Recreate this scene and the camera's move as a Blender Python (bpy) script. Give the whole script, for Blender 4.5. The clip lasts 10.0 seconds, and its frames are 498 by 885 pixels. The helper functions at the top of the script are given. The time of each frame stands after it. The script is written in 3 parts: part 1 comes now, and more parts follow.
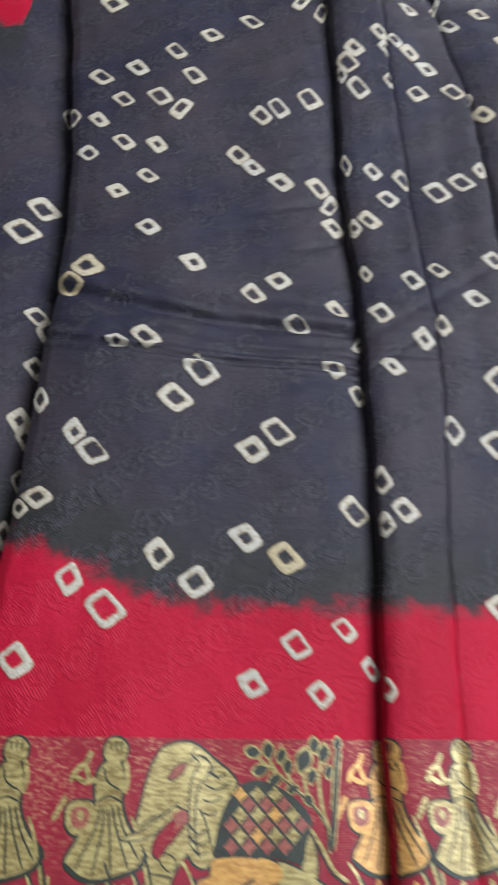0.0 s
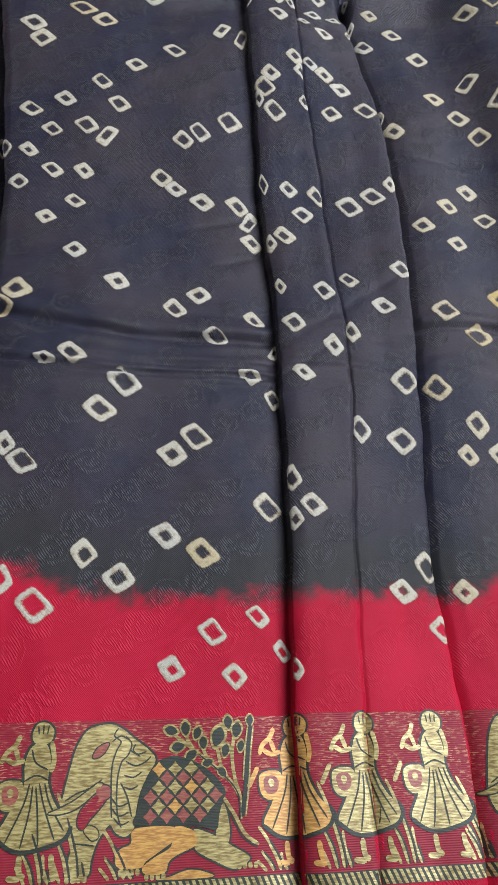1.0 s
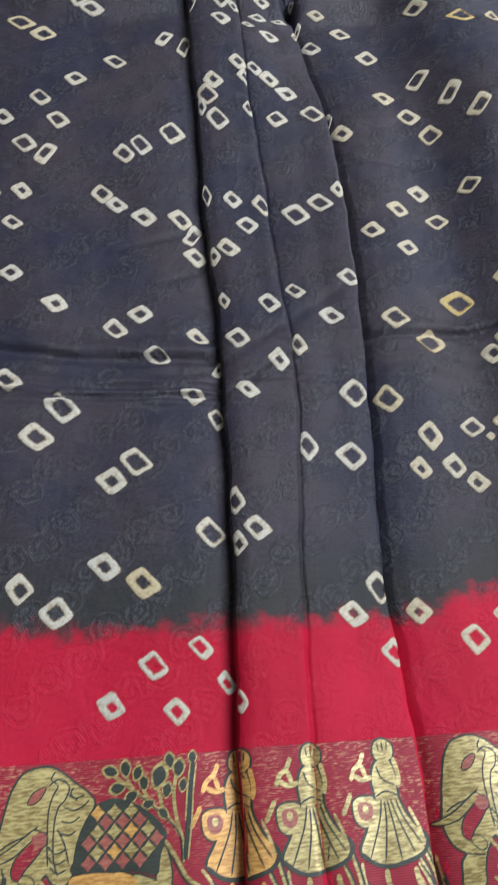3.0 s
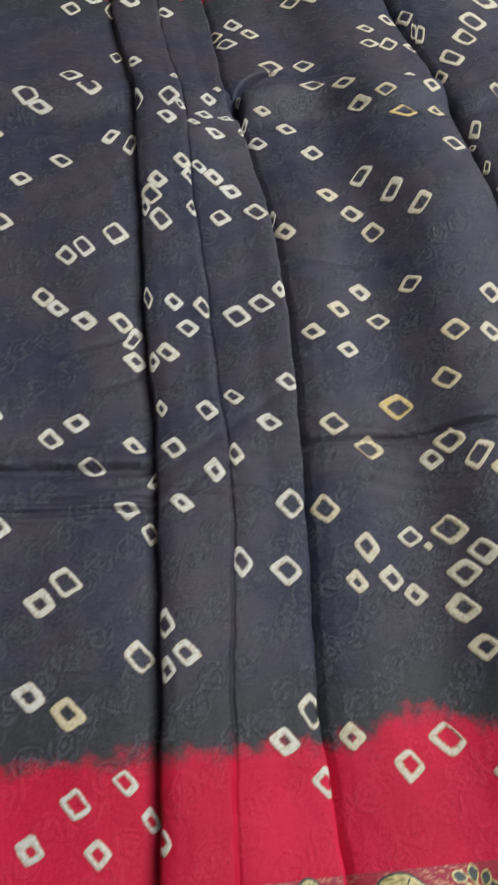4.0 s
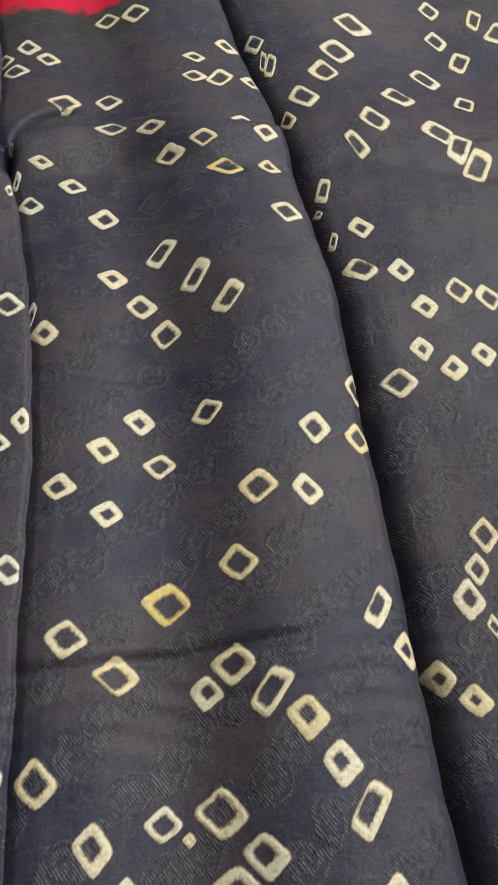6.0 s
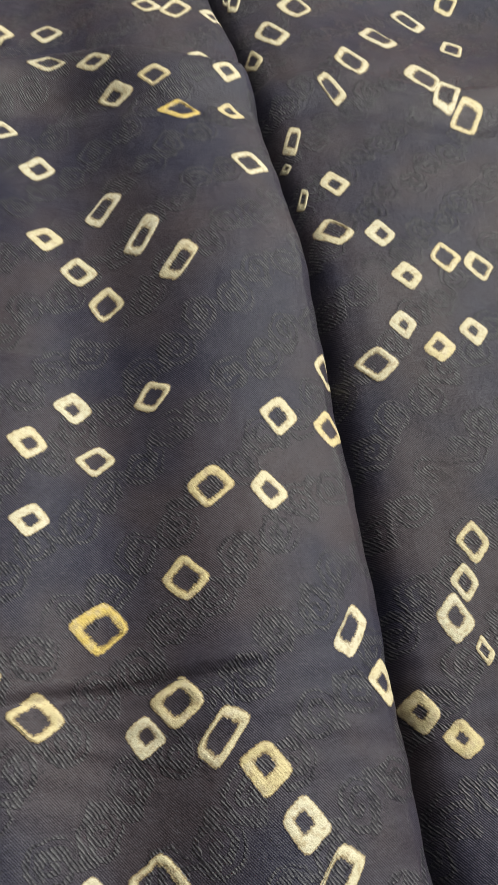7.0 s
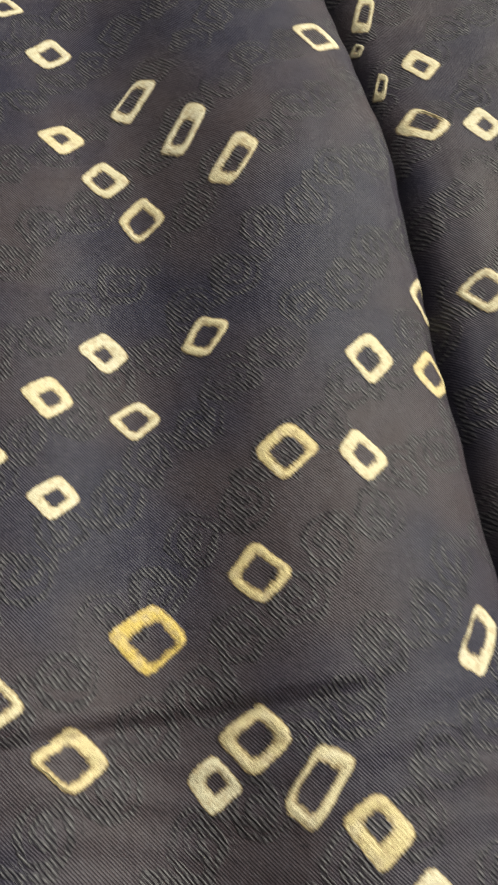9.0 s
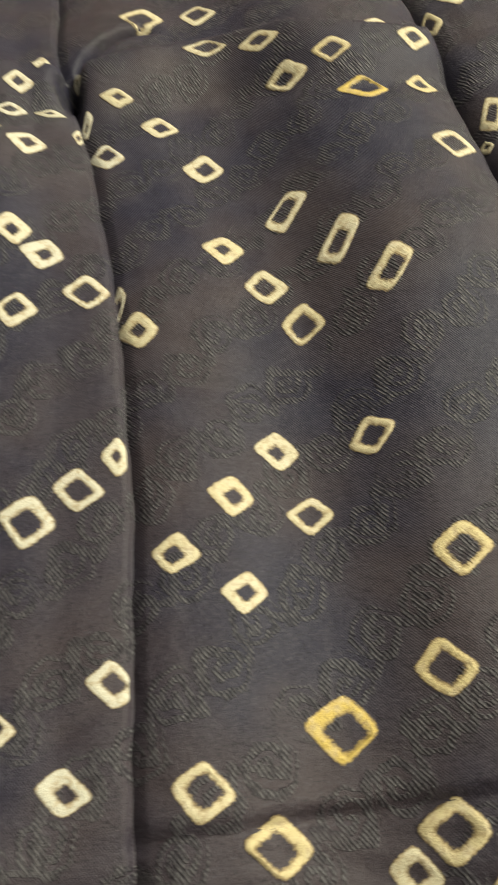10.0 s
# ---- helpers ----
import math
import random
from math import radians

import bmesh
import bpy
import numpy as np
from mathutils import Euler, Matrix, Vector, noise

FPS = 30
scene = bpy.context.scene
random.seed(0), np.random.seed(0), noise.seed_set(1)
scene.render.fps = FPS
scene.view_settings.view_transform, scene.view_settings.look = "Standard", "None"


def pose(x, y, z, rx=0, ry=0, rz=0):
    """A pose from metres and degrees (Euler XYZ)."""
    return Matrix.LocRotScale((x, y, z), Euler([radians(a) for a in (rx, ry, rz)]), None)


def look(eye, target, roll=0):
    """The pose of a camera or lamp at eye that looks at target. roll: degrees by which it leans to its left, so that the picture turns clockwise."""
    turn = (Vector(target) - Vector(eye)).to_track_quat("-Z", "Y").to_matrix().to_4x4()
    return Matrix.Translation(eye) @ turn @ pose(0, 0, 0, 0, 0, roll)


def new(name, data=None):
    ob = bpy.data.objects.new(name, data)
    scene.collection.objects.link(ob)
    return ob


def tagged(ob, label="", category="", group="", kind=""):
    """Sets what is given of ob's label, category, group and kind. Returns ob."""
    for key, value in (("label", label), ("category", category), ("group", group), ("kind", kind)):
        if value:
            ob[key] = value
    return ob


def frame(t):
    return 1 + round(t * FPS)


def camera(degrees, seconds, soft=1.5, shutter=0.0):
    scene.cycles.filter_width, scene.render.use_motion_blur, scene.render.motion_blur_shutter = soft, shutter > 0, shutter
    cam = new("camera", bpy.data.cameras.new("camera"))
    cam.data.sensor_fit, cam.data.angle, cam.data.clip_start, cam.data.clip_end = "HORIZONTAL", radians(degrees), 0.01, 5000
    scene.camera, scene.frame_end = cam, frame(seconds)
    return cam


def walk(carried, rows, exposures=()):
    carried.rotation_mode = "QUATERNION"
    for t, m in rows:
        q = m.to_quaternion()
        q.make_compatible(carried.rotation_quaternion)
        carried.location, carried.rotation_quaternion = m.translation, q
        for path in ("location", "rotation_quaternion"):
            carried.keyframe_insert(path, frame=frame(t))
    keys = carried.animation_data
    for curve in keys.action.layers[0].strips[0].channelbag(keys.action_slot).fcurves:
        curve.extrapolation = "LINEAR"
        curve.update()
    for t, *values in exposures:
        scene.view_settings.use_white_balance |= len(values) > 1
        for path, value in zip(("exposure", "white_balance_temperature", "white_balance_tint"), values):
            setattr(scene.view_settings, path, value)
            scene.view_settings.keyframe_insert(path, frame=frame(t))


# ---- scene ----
cam = camera(37.5, 10.0, shutter=0.5)
PATH = [
    (0, (-0.02008, 0.05461, 0.31974), (0.13006, 0.91694, -1.47855), 10.985),
    (0.3, (0.00115, 0.03889, 0.34326), (0.18286, 0.91124, -1.44727), 12.017),
    (0.5, (0.00645, 0.03813, 0.35312), (0.18860, 0.91164, -1.43680), 11.526),
    (1, (0.01318, 0.04162, 0.34795), (0.19433, 0.91246, -1.44337), 10.492),
    (1.5, (0.02220, 0.03865, 0.33785), (0.17710, 0.88399, -1.46808), 8.473),
    (2, (0.02856, 0.03375, 0.33784), (0.17303, 0.88058, -1.46827), 7.060),
    (2.2, (0.02979, 0.03594, 0.33611), (0.17962, 0.88148, -1.47016), 7.209),
    (3.5, (0.06536, 0.07306, 0.35610), (0.22386, 0.97405, -1.42241), 6.017),
    (4, (0.08227, 0.09415, 0.36413), (0.26165, 1.03223, -1.39309), 6.617),
    (4.5, (0.11541, 0.12102, 0.34114), (0.30441, 1.07885, -1.40437), 6.684),
    (5, (0.15932, 0.15699, 0.31301), (0.38481, 1.13001, -1.41973), 8.420),
    (5.5, (0.18287, 0.19247, 0.29131), (0.45947, 1.16065, -1.43673), 11.094),
    (6, (0.20152, 0.21887, 0.29345), (0.49580, 1.17627, -1.43767), 11.984),
    (6.2, (0.20626, 0.22801, 0.29182), (0.50244, 1.17032, -1.44723), 12.230),
    (7.3, (0.22004, 0.25186, 0.23808), (0.60147, 1.10476, -1.53027), 18.480),
    (7.5, (0.22151, 0.25425, 0.22858), (0.60482, 1.08614, -1.54935), 19.050),
    (8, (0.22166, 0.26027, 0.21338), (0.59658, 1.04331, -1.58836), 19.721),
    (8.5, (0.21841, 0.26390, 0.20088), (0.57095, 1.01956, -1.61700), 19.026),
    (9, (0.21037, 0.27884, 0.19731), (0.50725, 1.04409, -1.62649), 14.974),
    (9.5, (0.19478, 0.29732, 0.20223), (0.42160, 1.11007, -1.61105), 9.431),
    (10, (0.17598, 0.29332, 0.21732), (0.31277, 1.16946, -1.57535), 2.928),
]
walk(cam, [(t, look(eye, target, roll)) for t, eye, target, roll in PATH], exposures=[(0.0, 0.15, 6300, 12), (1.0, 0.08, 6300, 12), (3.0, 0.08, 6300, 11), (4.5, 0.1, 6600, 8), (5.5, 0.25, 7000, 5), (6.0, 0.3, 7300, 4), (7.5, 0.45, 7900, 3), (9.0, 0.5, 8500, 2), (10.0, 0.45, 9500, 0)])

# ---- light ----
world = bpy.data.worlds.new("sky")
scene.world = world
world.use_nodes = True
wn = world.node_tree.nodes
sky = wn.new("ShaderNodeTexSky")
sky.sky_type, sky.sun_disc = "NISHITA", False
sky.sun_elevation, sky.sun_rotation = radians(40), radians(100)
world.node_tree.links.new(sky.outputs[0], wn["Background"].inputs[0])
wn["Background"].inputs[1].default_value = 0.1

# area lamp for an assumed window; no source is in view
assumed_window_light = bpy.data.lights.new("assumed_window_light", "AREA")
assumed_window_light.shape, assumed_window_light.size, assumed_window_light.size_y = "RECTANGLE", 1.9, 1.3
assumed_window_light.energy, assumed_window_light.color = 94, (0.88, 0.94, 1.0)
lamp = new("assumed_window_light", assumed_window_light)
lamp.matrix_world = look((1.34, 0.85, 1.50), (0.35, 0.55, 0.35))
tagged(lamp, "daylight added from an assumed, unseen window opening", "light", kind="structure")


# ---- materials ----
def material(name):
    m = bpy.data.materials.new(name)
    m.use_nodes = True
    m.node_tree.nodes.clear()
    return m


class Nodes:
    """Short hand for building a node tree."""

    def __init__(self, mat):
        self.t = mat.node_tree

    def add(self, kind, *ins, **props):
        n = self.t.nodes.new(kind)
        for key, value in props.items():
            if key == "op":
                n.operation = value
            elif key == "dt":
                n.data_type = value
            elif key == "clamp":
                n.use_clamp = value
            elif key == "blend":
                n.blend_type = value
            elif key == "attr":
                n.attribute_name = value
            elif key == "bands":
                n.bands_direction = value
        for k, v in enumerate(ins):
            if v is not None:
                self.put(n.inputs[k], v)
        return n

    def put(self, socket, v):
        if isinstance(v, bpy.types.NodeSocket):
            self.t.links.new(v, socket)
        else:
            socket.default_value = v

    def math(self, op, a, b=0.0, c=0.0, clamp=False):
        return self.add("ShaderNodeMath", a, b, c, op=op, clamp=clamp).outputs[0]

    def mix(self, f, a, b):
        n = self.add("ShaderNodeMix", dt="RGBA")
        self.put(n.inputs[0], f), self.put(n.inputs[6], a), self.put(n.inputs[7], b)
        return n.outputs[2]

    def noise(self, vec, scale, detail=2.0, rough=0.5):
        n = self.add("ShaderNodeTexNoise", vec, None, scale, detail, rough)
        return n.outputs[0]

    def step(self, v, lo, hi):
        n = self.add("ShaderNodeMapRange", v, lo, hi, 0.0, 1.0)
        n.interpolation_type = "SMOOTHSTEP"
        return n.outputs[0]

    def shader(self, colour, rough, metal=0.0, spec=0.5, height=None, strength=0.3, dist=0.0005, sheen=0.0):
        b = self.add("ShaderNodeBsdfPrincipled")
        self.put(b.inputs["Base Color"], colour), self.put(b.inputs["Roughness"], rough)
        self.put(b.inputs["Metallic"], metal), self.put(b.inputs["Specular IOR Level"], spec)
        b.inputs["Sheen Weight"].default_value, b.inputs["Sheen Roughness"].default_value = sheen, 0.45
        if height is not None:
            bump = self.add("ShaderNodeBump", strength, dist)
            self.put(bump.inputs["Height"], height)
            self.put(b.inputs["Normal"], bump.outputs[0])
        out = self.add("ShaderNodeOutputMaterial")
        self.t.links.new(b.outputs[0], out.inputs[0])
        return b


def rgb(r, g, b):
    return (r, g, b, 1.0)


def jacquard(n, pos):
    """The self-coloured woven figure: slanting rows of little scrolls. Returns its mask, the weave's height, the sheen
    of its raised threads and the fine ribs.
    """
    turn = n.add("ShaderNodeVectorRotate", pos, None, (0, 0, 1), radians(-38))
    wob = n.add("ShaderNodeTexNoise", pos, None, 120.0, 2.0, 0.6)
    shift = n.add("ShaderNodeVectorMath", wob.outputs[1], (0.5, 0.5, 0.5), op="SUBTRACT")
    shift = n.add("ShaderNodeVectorMath", shift.outputs[0], (0.0065, 0.0065, 0.0), op="MULTIPLY")
    at = n.add("ShaderNodeVectorMath", turn.outputs[0], shift.outputs[0], op="ADD")
    sep = n.add("ShaderNodeSeparateXYZ", at.outputs[0])
    u, v = sep.outputs[0], sep.outputs[1]
    row = n.math("FLOOR", n.math("DIVIDE", v, 0.0275))
    v2 = n.math("SUBTRACT", n.math("FRACT", n.math("DIVIDE", v, 0.0275)), 0.5)
    v2 = n.math("MULTIPLY", v2, 0.0275)
    u1 = n.math("DIVIDE", n.math("ADD", u, n.math("MULTIPLY", row, 0.0067)), 0.0160)
    cell = n.math("FLOOR", u1)
    u2 = n.math("MULTIPLY", n.math("SUBTRACT", n.math("FRACT", u1), 0.5), 0.0160)
    flip = n.math("SUBTRACT", n.math("MULTIPLY", n.math("MODULO", n.math("ABSOLUTE", n.math("ADD", cell, row)), 2.0), 2.0), 1.0)
    v3 = n.math("SUBTRACT", v2, n.math("MULTIPLY", flip, 0.0016))
    r = n.math("SQRT", n.math("ADD", n.math("MULTIPLY", u2, u2), n.math("MULTIPLY", v3, v3)))
    ang = n.math("MULTIPLY", n.math("ARCTAN2", v3, u2), flip)
    coil = n.math("SINE", n.math("ADD", n.math("MULTIPLY", r, 1650.0), ang))
    scroll = n.math("MULTIPLY", n.step(coil, -0.25, 0.15), n.step(r, 0.0088, 0.0074))
    link = n.math("SINE", n.math("ADD", n.math("MULTIPLY", u, 331.0), n.math("MULTIPLY", row, 1.7)))
    link = n.math("ABSOLUTE", n.math("SUBTRACT", v2, n.math("MULTIPLY", link, 0.0055)))
    mask = n.math("MAXIMUM", scroll, n.math("MULTIPLY", n.step(link, 0.0024, 0.0015), 0.9))
    mask = n.math("MULTIPLY", mask, n.step(n.noise(pos, 38.0, 3.0), 0.28, 0.44))
    sp = n.add("ShaderNodeSeparateXYZ", pos)
    line = n.math("ADD", n.math("MULTIPLY", sp.outputs[0], 4700.0), n.math("MULTIPLY", sp.outputs[1], 3300.0))
    coarse = n.math("SINE", n.math("ADD", line, n.math("MULTIPLY", n.noise(pos, 200.0), 6.0)))
    fine = n.math("SINE", n.math("ADD", n.math("MULTIPLY", sp.outputs[0], 7200.0), n.math("MULTIPLY", sp.outputs[1], 6400.0)))
    crumple = n.noise(pos, 170.0, 6.0, 0.72)
    height = n.math("ADD", n.math("MULTIPLY", n.math("MULTIPLY", coarse, mask), 0.32), n.math("MULTIPLY", fine, 0.12))
    height = n.math("ADD", height, n.math("ADD", n.math("MULTIPLY", crumple, 2.6), n.math("MULTIPLY", mask, 0.5)))
    short = n.add("ShaderNodeVectorRotate", pos, None, (0, 0, 1), radians(35)).outputs[0]
    short = n.add("ShaderNodeVectorMath", short, (1.0, 0.35, 1.0), op="MULTIPLY").outputs[0]
    broken = n.step(n.noise(short, 620.0, 2.0, 0.6), 0.40, 0.56)
    float_sheen = n.math("MULTIPLY", n.math("MULTIPLY", mask, n.step(coarse, -0.2, 0.7)), n.math("ADD", n.math("MULTIPLY", broken, 0.8), 0.2))
    return mask, height, float_sheen, fine


def dyed_silk():
    """Navy-black silk with a red dyed hem; the attribute 'undyed' bares the pale cloth and 'warm' yellows it."""
    m = material("dyed_silk")
    n = Nodes(m)
    pos = n.add("ShaderNodeNewGeometry").outputs[0]
    sp = n.add("ShaderNodeSeparateXYZ", pos)
    x, y = sp.outputs[0], sp.outputs[1]
    mask, height, float_sheen, fine = jacquard(n, pos)
    bare = n.add("ShaderNodeAttribute", attr="undyed").outputs[2]
    fuzz = n.math("MULTIPLY", n.noise(pos, 800.0, 4.0, 0.7), 1.6)
    height = n.add("ShaderNodeMix", n.math("MULTIPLY", bare, 0.85), None, height, fuzz).outputs[0]
    # hem of red dye along both long edges, with a bled outline
    bleed = n.math("MULTIPLY", n.math("SUBTRACT", n.noise(pos, 85.0, 6.0, 0.66), 0.5), 0.031)
    rise = n.math("MULTIPLY", n.step(x, -0.015, -0.105), -0.025)
    hump = n.math("MULTIPLY", n.math("MULTIPLY", n.step(x, 0.163, 0.180), n.step(x, 0.222, 0.205)), -0.011)
    low = n.math("ADD", n.math("ADD", y, bleed), n.math("ADD", rise, hump))
    red_low = n.step(low, 0.1345, 0.1215)
    outer = n.math("MULTIPLY", n.step(x, -0.125, -0.140), 0.238)
    far = n.math("MULTIPLY", n.step(x, 0.20, 0.24), -0.10)
    high = n.math("ADD", n.math("ADD", y, bleed), n.math("ADD", outer, far))
    red_high = n.step(high, 0.736, 0.746)
    red = n.math("MAXIMUM", red_low, red_high)
    blot = n.noise(pos, 16.0, 3.0)
    dark = n.mix(n.step(blot, 0.35, 0.65), rgb(0.0145, 0.0140, 0.0285), rgb(0.0335, 0.0255, 0.0320))
    speck = n.noise(n.add("ShaderNodeVectorMath", pos, (1.0, 2.2, 1.0), op="MULTIPLY").outputs[0], 520.0, 4.0, 0.7)
    dark = n.mix(n.math("MULTIPLY", n.step(speck, 0.50, 0.72), 0.55), dark, rgb(0.048, 0.046, 0.060))
    dark = n.mix(n.math("MULTIPLY", n.step(speck, 0.48, 0.32), 0.7), dark, rgb(0.009, 0.0085, 0.013))
    # sheen along the rib crests, put into the colour
    rib_sheen = n.math("MULTIPLY", n.step(fine, 0.1, 0.9), n.step(n.noise(pos, 90.0, 2.0), 0.35, 0.65))
    dark = n.mix(n.math("MULTIPLY", rib_sheen, 0.4), dark, rgb(0.056, 0.052, 0.070))
    olive = n.math("MULTIPLY", n.math("MAXIMUM", n.step(low, 0.178, 0.140), n.step(high, 0.69, 0.73)), 0.8)
    dark = n.mix(olive, dark, rgb(0.021, 0.0215, 0.019))
    # shade in the woven figure and sheen on its threads, painted as colour
    dark = n.mix(n.math("MULTIPLY", mask, 0.62), dark, rgb(0.009, 0.009, 0.013))
    dark = n.mix(n.math("MULTIPLY", float_sheen, 0.7), dark, rgb(0.092, 0.089, 0.100))
    crimson = n.mix(n.step(blot, 0.3, 0.7), rgb(0.33, 0.005, 0.022), rgb(0.41, 0.009, 0.033))
    crimson = n.mix(n.math("MULTIPLY", mask, 0.2), crimson, rgb(0.36, 0.006, 0.024))
    # the same thread sheen painted on the red
    crimson = n.mix(n.math("MULTIPLY", float_sheen, 0.25), crimson, rgb(0.58, 0.05, 0.08))
    cloth = n.mix(red, dark, crimson)
    warm = n.add("ShaderNodeAttribute", attr="warm").outputs[2]
    rag = n.math("ADD", bare, n.math("MULTIPLY", n.math("SUBTRACT", n.noise(pos, 1000.0, 4.0, 0.7), 0.5), 1.45))
    rag = n.math("MULTIPLY", n.step(rag, 0.16, 0.86), n.step(bare, 0.02, 0.15))
    pale = n.mix(warm, rgb(0.43, 0.42, 0.37), rgb(0.43, 0.305, 0.075))
    pale = n.mix(n.math("MULTIPLY", n.step(n.noise(pos, 260.0, 3.0), 0.45, 0.75), 0.35), pale, rgb(0.50, 0.46, 0.42))
    pale = n.mix(n.math("MULTIPLY", n.step(n.noise(pos, 520.0, 3.0), 0.46, 0.70), 0.6), pale, rgb(0.27, 0.20, 0.11))
    fringe = n.math("MULTIPLY", n.math("MULTIPLY", rag, n.math("SUBTRACT", 1.0, rag)), 1.8)
    colour = n.mix(fringe, n.mix(rag, cloth, pale), rgb(0.24, 0.16, 0.07))
    rough = n.math("ADD", n.math("MULTIPLY", mask, -0.12), 0.50)
    spec = n.math("SUBTRACT", 0.20, n.math("MULTIPLY", red, 0.09))
    n.shader(colour, rough, spec=spec, height=height, strength=0.75, dist=0.00040)
    return m


def thread(name, colour, second, metal, rough):
    """Weft threads lying side by side along the border."""
    m = material(name)
    n = Nodes(m)
    pos = n.add("ShaderNodeNewGeometry").outputs[0]
    sp = n.add("ShaderNodeSeparateXYZ", pos)
    long = n.add("ShaderNodeVectorMath", pos, (240.0, 1200.0, 240.0), op="MULTIPLY").outputs[0]
    pick = n.add("ShaderNodeTexNoise", long, None, 1.0, 2.0, 0.6).outputs[0]
    lines = n.math("SINE", n.math("MULTIPLY", sp.outputs[1], 11000.0))
    # light and dark picks paint the threads' sparkle into the colour
    col = n.mix(n.step(pick, 0.34, 0.66), second, colour)
    col = n.mix(n.math("MULTIPLY", n.step(lines, -0.3, -0.9), 0.06), col, second)
    h = n.math("ADD", lines, n.math("MULTIPLY", pick, 1.5))
    n.shader(col, rough, metal=metal, spec=0.5, height=h, strength=0.12, dist=0.0003)
    return m


def border_ground():
    m = material("border_ground")
    n = Nodes(m)
    pos = n.add("ShaderNodeNewGeometry").outputs[0]
    sp = n.add("ShaderNodeSeparateXYZ", pos)
    long = n.add("ShaderNodeVectorMath", pos, (330.0, 1700.0, 330.0), op="MULTIPLY").outputs[0]
    fleck = n.add("ShaderNodeTexNoise", long, None, 1.0, 2.0, 0.6).outputs[0]
    gold = n.math("MULTIPLY", n.step(fleck, 0.53, 0.64), n.step(n.noise(pos, 60.0), 0.3, 0.6))
    gold = n.math("MULTIPLY", gold, n.step(sp.outputs[1], 0.018, 0.060))
    col = n.mix(n.noise(pos, 220.0, 3.0), rgb(0.17, 0.007, 0.018), rgb(0.28, 0.022, 0.036))
    col = n.mix(n.math("MULTIPLY", gold, 0.6), col, rgb(0.58, 0.34, 0.18))
    lines = n.math("SINE", n.math("MULTIPLY", sp.outputs[1], 7000.0))
    n.shader(col, 0.55, spec=0.25, height=n.math("ADD", lines, fleck), strength=0.3, dist=0.0003)
    return m


def plain(name, a, b, rough, scale=6.0):
    m = material(name)
    n = Nodes(m)
    pos = n.add("ShaderNodeNewGeometry").outputs[0]
    grain = n.noise(pos, scale * 40, 3.0)
    col = n.mix(n.noise(pos, scale, 4.0), a, b)
    n.shader(col, rough, height=grain, strength=0.15, dist=0.002)
    return m


SILK = dyed_silk()
GROUND = border_ground()
GOLD = thread("gold_thread", rgb(0.47, 0.39, 0.16), rgb(0.19, 0.135, 0.045), 0.25, 0.38)
# amber of the elephants' legs; also stands for shade on one gold figure
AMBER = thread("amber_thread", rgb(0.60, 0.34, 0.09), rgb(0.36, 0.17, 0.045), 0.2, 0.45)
GREEN = thread("dark_green_thread", rgb(0.022, 0.030, 0.018), rgb(0.012, 0.015, 0.010), 0.0, 0.55)
WINE = thread("wine_thread", rgb(0.20, 0.04, 0.035), rgb(0.30, 0.10, 0.06), 0.05, 0.5)
HEM = plain("red_hem", rgb(0.38, 0.010, 0.028), rgb(0.46, 0.020, 0.045), 0.5, 30.0)
# tones of the unseen room, kept dark to hold down bounced light
WALL = plain("wall_paint", rgb(0.37, 0.36, 0.35), rgb(0.42, 0.41, 0.40), 0.8)
FLOOR = plain("floor_stone", rgb(0.26, 0.23, 0.20), rgb(0.33, 0.30, 0.26), 0.45)

# ---- setting ----


def box(bm, x0, x1, y0, y1, z0, z1):
    vs = [bm.verts.new((x, y, z)) for x in (x0, x1) for y in (y0, y1) for z in (z0, z1)]
    for f in ((0, 1, 3, 2), (4, 6, 7, 5), (0, 4, 5, 1), (2, 3, 7, 6), (0, 2, 6, 4), (1, 5, 7, 3)):
        bm.faces.new([vs[k] for k in f])


def mesh_of(name, bm, mat, smooth=False):
    me = bpy.data.meshes.new(name)
    bmesh.ops.recalc_face_normals(bm, faces=bm.faces)
    bm.to_mesh(me)
    bm.free()
    me.materials.append(mat)
    if smooth:
        me.polygons.foreach_set("use_smooth", [True] * len(me.polygons))
    return me


def setting(name, boxes, mat, label, category):
    bm = bmesh.new()
    for b in boxes:
        box(bm, *b)
    return tagged(new(name, mesh_of(name, bm, mat)), label, category, kind="structure")


# the room is out of view, added to close the place around the cloth
FZ = -0.055
X0, X1, Y0, Y1, TOP = -1.7, 1.35, -1.7, 2.6, 2.9
setting("floor", [(X0 - 0.15, X1 + 0.15, Y0 - 0.15, Y1 + 0.15, FZ - 0.12, FZ)], FLOOR, "plain stone floor under the spread saree", "floor")
setting("ceiling", [(X0 - 0.15, X1 + 0.15, Y0 - 0.15, Y1 + 0.15, TOP, TOP + 0.12)], WALL, "plain painted ceiling", "ceiling")
setting("wall_west", [(X0 - 0.15, X0, Y0, Y1, FZ, TOP)], WALL, "plain grey painted wall", "wall")
setting("wall_north", [(X0 - 0.15, X1 + 0.15, Y1, Y1 + 0.15, FZ, TOP)], WALL, "plain grey painted wall", "wall")
setting("wall_south", [(X0 - 0.15, X1 + 0.15, Y0 - 0.15, Y0, FZ, TOP)], WALL, "plain grey painted wall", "wall")
